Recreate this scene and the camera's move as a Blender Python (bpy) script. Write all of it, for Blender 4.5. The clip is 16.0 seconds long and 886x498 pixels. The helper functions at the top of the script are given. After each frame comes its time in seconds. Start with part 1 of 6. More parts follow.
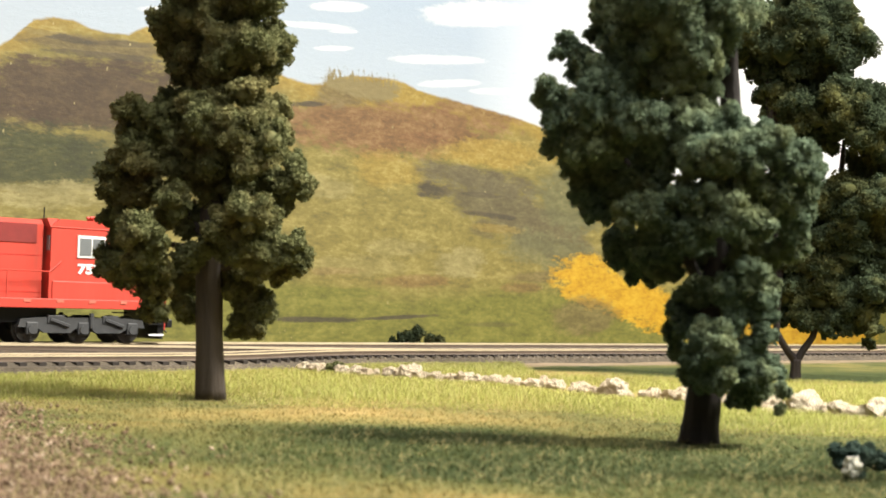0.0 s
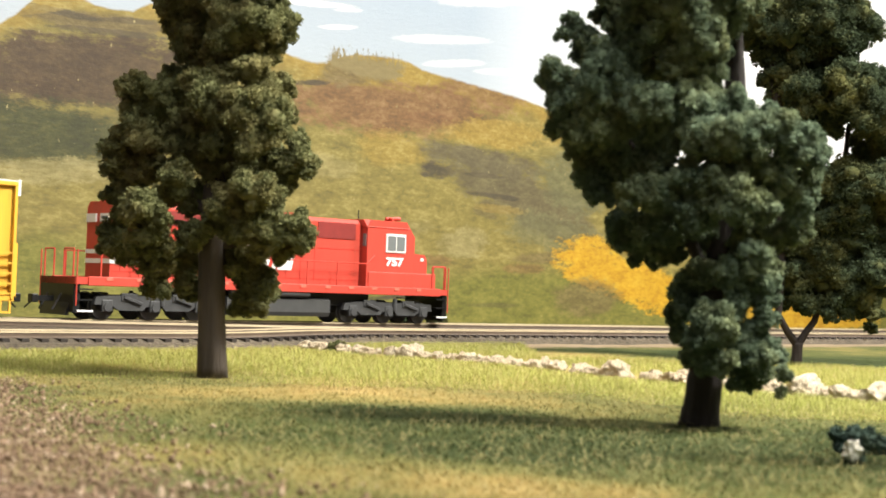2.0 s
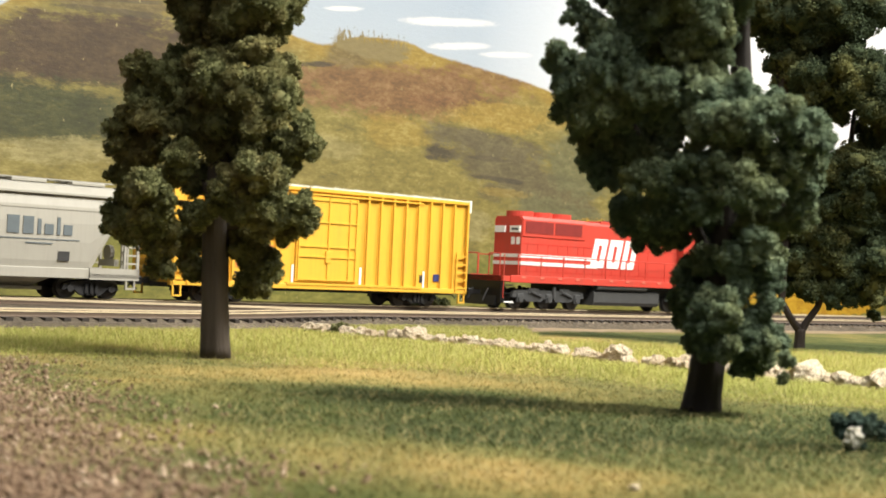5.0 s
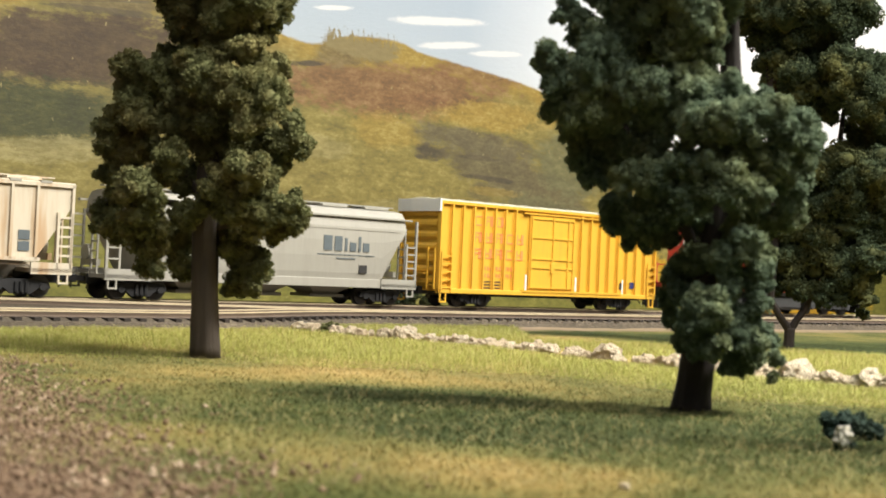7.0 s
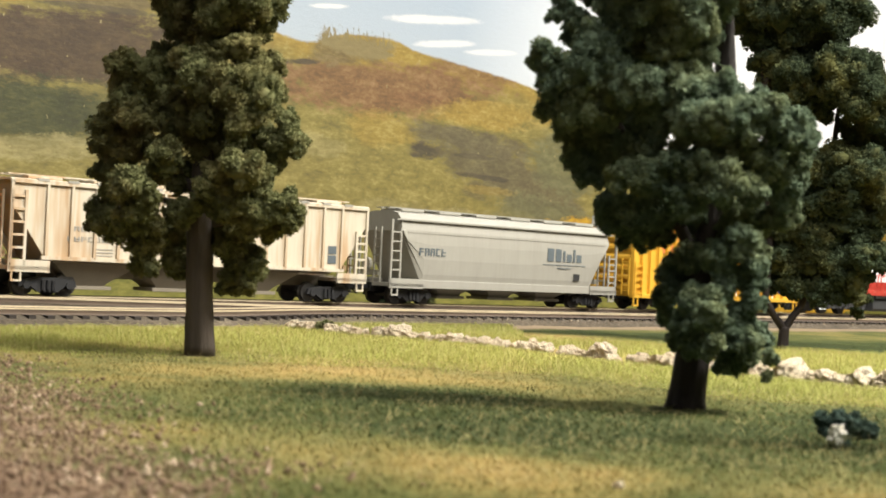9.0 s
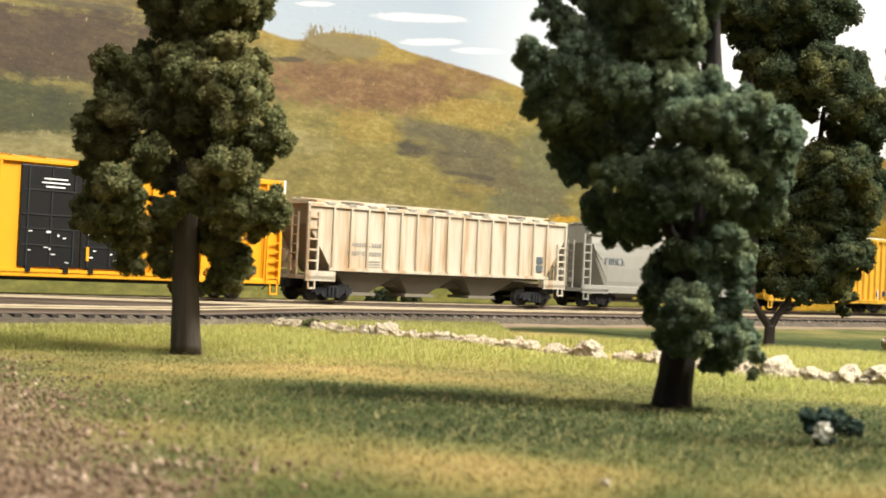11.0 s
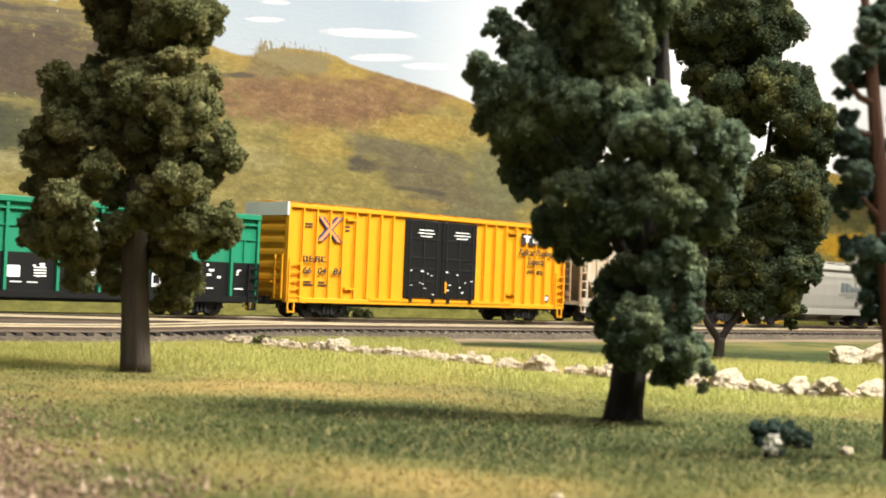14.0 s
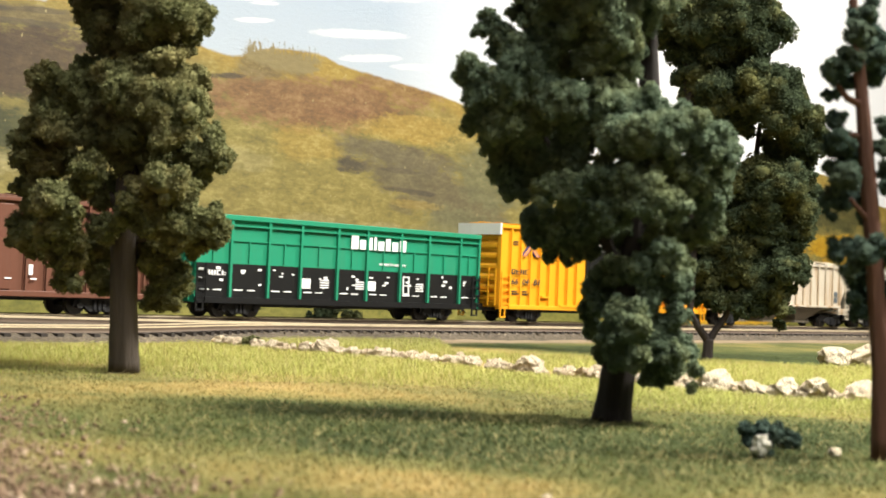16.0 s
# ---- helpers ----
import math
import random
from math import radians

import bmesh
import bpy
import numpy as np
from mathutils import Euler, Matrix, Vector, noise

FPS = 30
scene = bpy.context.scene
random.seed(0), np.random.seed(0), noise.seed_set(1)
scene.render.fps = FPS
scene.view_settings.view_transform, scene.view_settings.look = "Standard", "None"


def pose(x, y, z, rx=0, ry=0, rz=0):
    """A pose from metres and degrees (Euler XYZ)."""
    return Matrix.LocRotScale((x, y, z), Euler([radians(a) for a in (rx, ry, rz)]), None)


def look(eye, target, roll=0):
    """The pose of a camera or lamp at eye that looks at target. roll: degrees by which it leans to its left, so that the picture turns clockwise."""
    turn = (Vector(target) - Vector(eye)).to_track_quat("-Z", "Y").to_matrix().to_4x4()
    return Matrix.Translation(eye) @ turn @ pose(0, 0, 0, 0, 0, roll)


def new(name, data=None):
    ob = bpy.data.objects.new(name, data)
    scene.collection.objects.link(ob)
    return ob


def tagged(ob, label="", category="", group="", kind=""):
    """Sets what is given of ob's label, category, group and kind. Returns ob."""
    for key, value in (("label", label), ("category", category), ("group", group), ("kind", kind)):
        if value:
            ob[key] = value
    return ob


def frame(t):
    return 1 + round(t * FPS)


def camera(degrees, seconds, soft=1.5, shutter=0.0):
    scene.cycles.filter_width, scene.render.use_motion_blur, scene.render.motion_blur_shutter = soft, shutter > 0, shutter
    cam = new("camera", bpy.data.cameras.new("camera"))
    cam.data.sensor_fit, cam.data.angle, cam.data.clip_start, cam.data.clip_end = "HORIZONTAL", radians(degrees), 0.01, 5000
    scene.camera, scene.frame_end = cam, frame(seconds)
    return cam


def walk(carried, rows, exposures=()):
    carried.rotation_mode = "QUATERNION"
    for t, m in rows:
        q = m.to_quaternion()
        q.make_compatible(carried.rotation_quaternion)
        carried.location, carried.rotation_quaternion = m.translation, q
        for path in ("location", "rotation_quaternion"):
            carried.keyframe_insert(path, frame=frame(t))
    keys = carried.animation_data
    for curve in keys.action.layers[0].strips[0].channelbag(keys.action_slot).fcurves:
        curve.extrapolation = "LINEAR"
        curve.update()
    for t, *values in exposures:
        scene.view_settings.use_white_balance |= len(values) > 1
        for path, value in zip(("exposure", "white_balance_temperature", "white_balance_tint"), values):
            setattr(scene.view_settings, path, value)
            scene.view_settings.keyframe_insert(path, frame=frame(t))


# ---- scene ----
EYE = 0.0186
cam = camera(35.12, 16.0, soft=1.75)
cam.data.dof.use_dof, cam.data.dof.focus_distance, cam.data.dof.aperture_fstop = True, 0.56, 62.0
walk(cam, [
    (0, pose(0, 0, EYE, 92.463, -1.517, 0.134)),
    (0.5, pose(0, 0, EYE, 92.257, -1.822, -0.073)),
    (1, pose(0, 0, EYE, 92.016, -1.953, -0.071)),
    (1.5, pose(0, 0, EYE, 91.805, -2.056, 0.026)),
    (2, pose(0, 0, EYE, 91.649, -2.070, 0.228)),
    (2.5, pose(0, 0, EYE, 91.516, -2.162, 0.393)),
    (3, pose(0, 0, EYE, 91.347, -2.250, 0.532)),
    (3.5, pose(0, 0, EYE, 91.122, -2.343, 0.581)),
    (4, pose(0, 0, EYE, 90.933, -2.464, 0.552)),
    (6.5, pose(0, 0, EYE, 90.970, -2.642, 0.054)),
    (7, pose(0, 0, EYE, 90.933, -2.589, -0.042)),
    (7.5, pose(0, 0, EYE, 90.924, -2.644, -0.103)),
    (8, pose(0, 0, EYE, 90.935, -2.637, -0.158)),
    (10.5, pose(0, 0, EYE, 90.787, -2.738, -0.554)),
    (11, pose(0, 0, EYE, 90.832, -2.642, -0.803)),
    (11.5, pose(0, 0, EYE, 90.960, -2.520, -1.026)),
    (12, pose(0, 0, EYE, 91.161, -2.314, -1.273)),
    (12.5, pose(0, 0, EYE, 91.340, -2.261, -1.524)),
    (13, pose(0, 0, EYE, 91.466, -2.285, -1.940)),
    (13.5, pose(0, 0, EYE, 91.523, -2.299, -2.398)),
    (14, pose(0, 0, EYE, 91.541, -2.303, -2.787)),
    (14.5, pose(0, 0, EYE, 91.578, -2.293, -3.058)),
    (15, pose(0, 0, EYE, 91.619, -2.240, -3.211)),
    (15.5, pose(0, 0, EYE, 91.647, -2.219, -3.240)),
    (16, pose(0, 0, EYE, 91.594, -2.333, -3.234)),
], [(0, -0.04), (2, -0.01), (4, -0.09), (6.5, -0.33), (8, -0.31), (10.5, -0.21), (12, -0.16), (14, -0.14), (15, -0.13), (16, -0.05)])

# ---- light: an overhead key for the layout room and three added fills, all unseen ----
world = bpy.data.worlds.new("room_air")
scene.world = world
world.use_nodes = True
world.node_tree.nodes["Background"].inputs[0].default_value = (0.9, 0.95, 1.0, 1)
world.node_tree.nodes["Background"].inputs[1].default_value = 0.3


def unseen_lamp(m, width, length, watts, colour, spread=180):
    data = bpy.data.lights.new("unseen_lamp", "AREA")
    data.shape, data.size, data.size_y, data.energy, data.color = "RECTANGLE", width, length, watts, colour
    data.spread = radians(spread)
    ob = new("unseen_lamp", data)
    ob.matrix_world = m
    return ob


# key from above right, where the shadows point
unseen_lamp(look((0.46, 0.25, 0.70), (0.16, 0.29, 0.0)), 0.12, 0.34, 11.0, (1.0, 0.95, 0.85), 115)
# added lamp that lifts the right end of the backdrop
unseen_lamp(look((0.85, 0.85, 0.95), (0.33, 1.05, 0.12)), 0.12, 0.34, 9.0, (1.0, 0.97, 0.92), 100)
# added low lamp that brightens the tree fronts and foreground
unseen_lamp(look((0.16, 0.02, 0.62), (0.13, 0.32, 0.03)), 0.10, 0.3, 4.8, (1.0, 0.96, 0.88))
# added broad soft fill from behind the camera
unseen_lamp(look((0.15, -0.85, 1.05), (0.12, 0.45, 0.02)), 0.7, 1.1, 5.0, (0.94, 0.97, 1.0))

# ---- materials ----
ANGLE = 43.127
DIR = Vector((math.cos(radians(ANGLE)), math.sin(radians(ANGLE)), 0))
SIDE = Vector((-DIR.y, DIR.x, 0))
ORIGIN = Vector((0, 0.756, 0))
GROUND = -0.006


def at(s, w, z=0.0):
    """A point s along the main line and w across it, away from the camera."""
    return ORIGIN + DIR * s + SIDE * w + Vector((0, 0, z))


class Graph:
    """A few short cuts for shader nodes."""

    def __init__(self, name):
        self.mat = bpy.data.materials.new(name)
        self.mat.use_nodes = True
        self.tree = self.mat.node_tree
        self.shader = self.tree.nodes["Principled BSDF"]

    def node(self, kind, **inputs):
        n = self.tree.nodes.new(kind)
        for key, value in inputs.items():
            self.feed(n.inputs[int(key[1:]) if key[0] == "i" and key[1:].isdigit() else key.replace("_", " ")], value)
        return n

    def feed(self, socket, value):
        if isinstance(value, bpy.types.NodeSocket):
            self.tree.links.new(value, socket)
        else:
            socket.default_value = value

    def math(self, op, a, b=0.0, clamp=False):
        n = self.node("ShaderNodeMath", i0=a, i1=b)
        n.operation, n.use_clamp = op, clamp
        return n.outputs[0]

    def mix(self, fac, a, b, blend="MIX"):
        n = self.tree.nodes.new("ShaderNodeMix")
        n.data_type, n.blend_type = "RGBA", blend
        for i, v in ((0, fac), (6, a), (7, b)):
            self.feed(n.inputs[i], (*v, 1) if isinstance(v, tuple) and len(v) == 3 else v)
        return n.outputs[2]

    def where(self):
        return self.node("ShaderNodeTexCoord").outputs["Object"]

    def noise(self, scale, detail=4.0, rough=0.6, vector=None, stretch=None):
        v = vector if vector is not None else self.where()
        if stretch:
            v = self.node("ShaderNodeMapping", Vector=v, Scale=stretch).outputs[0]
        n = self.node("ShaderNodeTexNoise", Vector=v, Scale=scale, Detail=detail, Roughness=rough)
        return n.outputs[0]

    def ramp(self, fac, *stops):
        n = self.node("ShaderNodeValToRGB", Fac=fac)
        e = n.color_ramp.elements
        while len(e) < len(stops):
            e.new(0.5)
        for el, (p, c) in zip(e, stops):
            el.position, el.color = p, ((*c, 1) if isinstance(c, tuple) else (c, c, c, 1))
        return n.outputs[0]

    def bump(self, height, distance, strength=1.0):
        n = self.node("ShaderNodeBump", Strength=strength, Distance=distance, Height=height)
        self.feed(self.shader.inputs["Normal"], n.outputs[0])

    def done(self, colour, rough=0.6, metal=0.0):
        self.feed(self.shader.inputs["Base Color"], (*colour, 1) if isinstance(colour, tuple) else colour)
        self.feed(self.shader.inputs["Roughness"], rough)
        self.feed(self.shader.inputs["Metallic"], metal)
        return self.mat


def paint(name, colour, grime=(0.10, 0.085, 0.06), amount=0.35, rough=0.45, wash_out=0.6, bleed=0.5):
    """Model-railway paint: an even coat with faint dusty weathering and streaks."""
    g = Graph(name)
    spots = g.noise(130, 6, 0.65)
    streak = g.noise(60, 4, 0.6, stretch=(14.0, 14.0, 1.2))
    tint = g.mix(g.math("MULTIPLY", spots, 0.35), colour, tuple(c * 0.72 for c in colour))
    mask = g.math("MULTIPLY", g.ramp(streak, (0.48, 0.0), (0.78, 1.0)), amount)
    col = g.mix(mask, tint, tuple(0.6 * c + 0.4 * d for c, d in zip(colour, grime)))
    wash = g.noise(24, 3, 0.55, stretch=(4.5, 4.5, 0.5))
    col = g.mix(g.math("MULTIPLY", g.ramp(wash, (0.50, 0.0), (0.66 - 0.12 * (bleed - 0.5), 1.0)), amount * wash_out), col, tuple((1 - bleed) * c + bleed * d for c, d in zip(colour, grime)))
    g.bump(g.noise(900, 3), 0.0001, 0.25)
    g.shader.inputs["Specular IOR Level"].default_value = 0.35
    return g.done(col, g.math("ADD", g.math("MULTIPLY", spots, 0.25), rough - 0.1))


def plain(name, colour, rough=0.5, metal=0.0, scale=200, spread=0.3, relief=0.0002):
    g = Graph(name)
    n = g.noise(scale, 5)
    col = g.mix(n, tuple(c * (1 - spread) for c in colour), tuple(min(1, c * (1 + spread)) for c in colour))
    g.bump(n, relief, 0.5)
    return g.done(col, rough, metal)


def crumbs(name, low, high, accent=None, rough=0.9, share=0.08, thin=0.0):
    """Ground foam and other loose scatter: each piece has its own tint."""
    g = Graph(name)
    r = g.node("ShaderNodeNewGeometry").outputs["Random Per Island"]
    broad = g.noise(45, 3)
    col = g.mix(g.math("ADD", g.math("MULTIPLY", r, 0.6), g.math("MULTIPLY", broad, 0.4)), low, high)
    if accent:
        pick = g.math("LESS_THAN", g.math("FRACT", g.math("MULTIPLY", r, 17.31)), share)
        col = g.mix(pick, col, accent)
    g.shader.inputs["Specular IOR Level"].default_value = 0.15
    return leafy(g, col, thin) if thin else g.done(col, rough)


def leafy(g, col, share):
    """Part of the light passes through thin fibres and foam."""
    g.done(col, 0.95)
    thin = g.node("ShaderNodeBsdfTranslucent", Color=col)
    both = g.node("ShaderNodeMixShader", Fac=share)
    g.tree.links.new(g.shader.outputs[0], both.inputs[1])
    g.tree.links.new(thin.outputs[0], both.inputs[2])
    g.tree.links.new(both.outputs[0], g.tree.nodes["Material Output"].inputs["Surface"])
    return g.mat


def foam(name, low, high, warm):
    """Clump-foliage foam: fine pores, two greens and a dusty warm bloom."""
    g = Graph(name)
    fine, middle, broad = g.noise(900, 4), g.noise(260, 3), g.noise(70, 3)
    r = g.node("ShaderNodeNewGeometry").outputs["Random Per Island"]
    v = g.math("ADD", g.math("MULTIPLY", fine, 0.35), g.math("MULTIPLY", r, 0.3))
    col = g.mix(g.math("ADD", v, g.math("MULTIPLY", middle, 0.35)), low, high)
    col = g.mix(g.ramp(broad, (0.46, 0.0), (0.70, 0.8)), col, warm)
    g.bump(fine, 0.0006, 0.8)
    g.shader.inputs["Specular IOR Level"].default_value = 0.08
    return leafy(g, col, 0.38)


def bark(name, colour):
    g = Graph(name)
    n = g.noise(260, 6, 0.65, stretch=(1.0, 1.0, 0.16))
    col = g.mix(n, tuple(c * 0.45 for c in colour), tuple(c * 1.5 for c in colour))
    g.bump(n, 0.0012, 0.9)
    return g.done(col, 0.75)


RED = paint("red_paint", (0.56, 0.060, 0.040), amount=0.5)
YELLOW_FOX = paint("chrome_yellow_paint", (0.74, 0.42, 0.045), amount=0.35)
YELLOW_BOX = paint("orange_yellow_paint", (0.78, 0.35, 0.012), amount=0.15)
GREY = paint("light_grey_paint", (0.34, 0.325, 0.28), amount=0.3)
CREAM = paint("cream_paint", (0.56, 0.50, 0.39), grime=(0.37, 0.20, 0.072), amount=0.70, rough=0.6, wash_out=1.2, bleed=0.80)
GREEN = paint("sea_green_paint", (0.012, 0.225, 0.120), amount=0.35)
BROWN = paint("oxide_brown_paint", (0.13, 0.050, 0.030), amount=0.4)
WHITE = paint("white_paint", (0.78, 0.78, 0.75), amount=0.25)
BLACK = plain("black_plastic", (0.0065, 0.0065, 0.007), 0.4)
DARK = plain("dark_grey_plastic", (0.018, 0.018, 0.019), 0.5)
TANK = plain("grey_tank", (0.065, 0.066, 0.066), 0.3)
RAIL_TOP = plain("polished_rail_head", (0.58, 0.48, 0.32), 0.5, 0.2, 90, 0.35)
LETTER_WHITE = plain("white_lettering", (0.82, 0.82, 0.80), 0.5, spread=0.08)
LETTER_BLACK = plain("black_lettering", (0.03, 0.03, 0.03), 0.5)
LETTER_RED = plain("faded_red_lettering", (0.76, 0.27, 0.08), 0.6, spread=0.15)
LETTER_GREY = plain("slate_lettering", (0.10, 0.12, 0.13), 0.5)
LETTER_FADED = plain("faded_grey_lettering", (0.30, 0.28, 0.24), 0.6, spread=0.3)
LETTER_BLUE = plain("blue_lettering", (0.03, 0.04, 0.14), 0.5)
STEEL = plain("bright_steel", (0.62, 0.60, 0.56), 0.22, 1.0, spread=0.15)
RAIL = plain("rusty_rail_side", (0.085, 0.058, 0.038), 0.7, 0.0, 90, 0.4)
TIE = plain("dark_brown_tie", (0.022, 0.016, 0.012), 0.8, spread=0.5)
GLASS = plain("grey_window", (0.16, 0.17, 0.17), 0.12, spread=0.1)

# ---- building blocks ----


class Shape:
    """Collects boxes, tubes and prisms into one bmesh."""

    def __init__(self):
        self.bm = bmesh.new()

    def box(self, x0, x1, y0, y1, z0, z1, bevel=0.0):
        made = bmesh.ops.create_cube(self.bm, size=1.0)["verts"]
        m = Matrix.Translation(((x0 + x1) / 2, (y0 + y1) / 2, (z0 + z1) / 2)) @ Matrix.Diagonal((x1 - x0, y1 - y0, z1 - z0, 1))
        bmesh.ops.transform(self.bm, matrix=m, verts=made)
        if bevel:
            edges = {e for v in made for e in v.link_edges}
            bmesh.ops.bevel(self.bm, geom=list(edges), offset=bevel, segments=2, affect="EDGES", profile=0.5)
        return self

    def tube(self, a, b, r0, r1=None, sides=8):
        a, b = Vector(a), Vector(b)
        d = b - a
        m = Matrix.Translation((a + b) / 2) @ d.to_track_quat("Z", "Y").to_matrix().to_4x4()
        bmesh.ops.create_cone(self.bm, cap_ends=True, segments=sides, radius1=r0, radius2=r0 if r1 is None else r1, depth=d.length, matrix=m)
        return self

    def prism(self, outline, x0, x1, axis="x"):
        """A closed outline swept straight along x (outline in y, z) or y (outline in x, z)."""
        put = (lambda k, p: (k, p[0], p[1])) if axis == "x" else (lambda k, p: (p[0], k, p[1]))
        ends = [[self.bm.verts.new(put(k, p)) for p in outline] for k in (x0, x1)]
        n = len(outline)
        faces = [self.bm.faces.new((ends[0][i], ends[0][(i + 1) % n], ends[1][(i + 1) % n], ends[1][i])) for i in range(n)]
        faces += [self.bm.faces.new(ends[0][::-1]), self.bm.faces.new(ends[1])]
        bmesh.ops.recalc_face_normals(self.bm, faces=faces)
        return self

    def mesh(self, name, material, smooth=False):
        me = bpy.data.meshes.new(name)
        self.bm.to_mesh(me)
        self.bm.free()
        me.materials.append(material)
        if smooth:
            me.polygons.foreach_set("use_smooth", [True] * len(me.polygons))
        return me


def part(name, shape, material, parent, label="", smooth=False):
    """One mesh object under a thing or under a part."""
    ob = new(name, shape.mesh(name, material, smooth) if isinstance(shape, Shape) else shape)
    ob.parent = parent
    return tagged(ob, label)


def from_arrays(name, verts, faces, material):
    me = bpy.data.meshes.new(name)
    n, k = faces.shape
    me.vertices.add(len(verts))
    me.vertices.foreach_set("co", verts.astype(np.float32).ravel())
    me.loops.add(n * k)
    me.loops.foreach_set("vertex_index", faces.astype(np.int32).ravel())
    me.polygons.add(n)
    me.polygons.foreach_set("loop_start", np.arange(0, n * k, k, dtype=np.int32))
    me.update(calc_edges=True)
    me.validate()
    me.materials.append(material)
    return me


def strew(name, places, sizes, material, rng, lumps=0.35, flat=1.0, kind="ico"):
    """Many small loose pieces in one mesh: each a turned, uneven little solid."""
    if kind == "ico":
        g = (1 + 5 ** 0.5) / 2
        v = np.array([(-1, g, 0), (1, g, 0), (-1, -g, 0), (1, -g, 0), (0, -1, g), (0, 1, g), (0, -1, -g), (0, 1, -g), (g, 0, -1), (g, 0, 1), (-g, 0, -1), (-g, 0, 1)]) / 1.9
        f = np.array([(0, 11, 5), (0, 5, 1), (0, 1, 7), (0, 7, 10), (0, 10, 11), (1, 5, 9), (5, 11, 4), (11, 10, 2), (10, 7, 6), (7, 1, 8),
                      (3, 9, 4), (3, 4, 2), (3, 2, 6), (3, 6, 8), (3, 8, 9), (4, 9, 5), (2, 4, 11), (6, 2, 10), (8, 6, 7), (9, 8, 1)])
    elif kind == "flake":
        v = np.array([(-0.9, -0.7, 0.25), (0.8, -0.5, -0.2), (0.7, 0.8, 0.3), (-0.6, 0.6, -0.3)])
        f = np.array([(0, 1, 2), (0, 2, 3)])
    else:
        v = np.array([(1, 0, 0), (-1, 0, 0), (0, 1, 0), (0, -1, 0), (0, 0, 1), (0, 0, -1)], float)
        f = np.array([(0, 2, 4), (2, 1, 4), (1, 3, 4), (3, 0, 4), (2, 0, 5), (1, 2, 5), (3, 1, 5), (0, 3, 5)])
    n = len(places)
    q = rng.normal(size=(n, 4))
    q /= np.linalg.norm(q, axis=1)[:, None]
    w, x, y, z = q.T
    turn = np.stack([1 - 2 * (y * y + z * z), 2 * (x * y - z * w), 2 * (x * z + y * w), 2 * (x * y + z * w), 1 - 2 * (x * x + z * z), 2 * (y * z - x * w),
                     2 * (x * z - y * w), 2 * (y * z + x * w), 1 - 2 * (x * x + y * y)], 1).reshape(n, 3, 3)
    pts = v[None] * (1 + lumps * rng.uniform(-1, 1, (n, len(v), 1))) * (1 + lumps * rng.uniform(-1, 1, (n, 1, 3)))
    pts = np.einsum("nij,nkj->nki", turn, pts) * sizes[:, None, None]
    pts[:, :, 2] *= flat
    pts += places[:, None, :]
    faces = (f[None] + (np.arange(n) * len(v))[:, None, None]).reshape(-1, 3)
    return from_arrays(name, pts.reshape(-1, 3), faces, material)


def blades(name, places, heights, width, lean, material, rng):
    """Static-grass fibres: thin bent slips, two faces each."""
    n = len(places)
    a = rng.uniform(0, 2 * np.pi, n)
    side = np.stack([np.cos(a), np.sin(a), np.zeros(n)], 1) * width
    b = rng.uniform(0, 2 * np.pi, n)
    tip = np.stack([np.cos(b), np.sin(b), np.zeros(n)], 1) * (lean * heights * rng.uniform(0.1, 1.0, n))[:, None]
    up = np.zeros((n, 3))
    up[:, 2] = heights
    rows = np.stack([places - side, places + side, places + tip * 0.35 + up * 0.6 + side * 0.8, places + tip * 0.35 + up * 0.6 - side * 0.8,
                     places + tip + up * (1 - 0.25 * lean)], 1)
    base = (np.arange(n) * 5)[:, None]
    faces = np.concatenate([base + np.array([0, 1, 2]), base + np.array([0, 2, 3]), base + np.array([3, 2, 4])])
    return from_arrays(name, rows.reshape(-1, 3), faces, material)

# ---- the room and the layout ----
def ground_height(x, y):
    return GROUND + 0.0005 * noise.noise((x * 30, y * 30, 0.3)) + 0.0003 * noise.noise((x * 90, y * 90, 2.0))


def heights(xy):
    return np.array([ground_height(a, b) for a, b in xy])


def across(xy):
    """Distance w across the main line for an array of places."""
    d = xy - np.array([ORIGIN.x, ORIGIN.y])
    return d @ np.array([SIDE.x, SIDE.y]), d @ np.array([DIR.x, DIR.y])


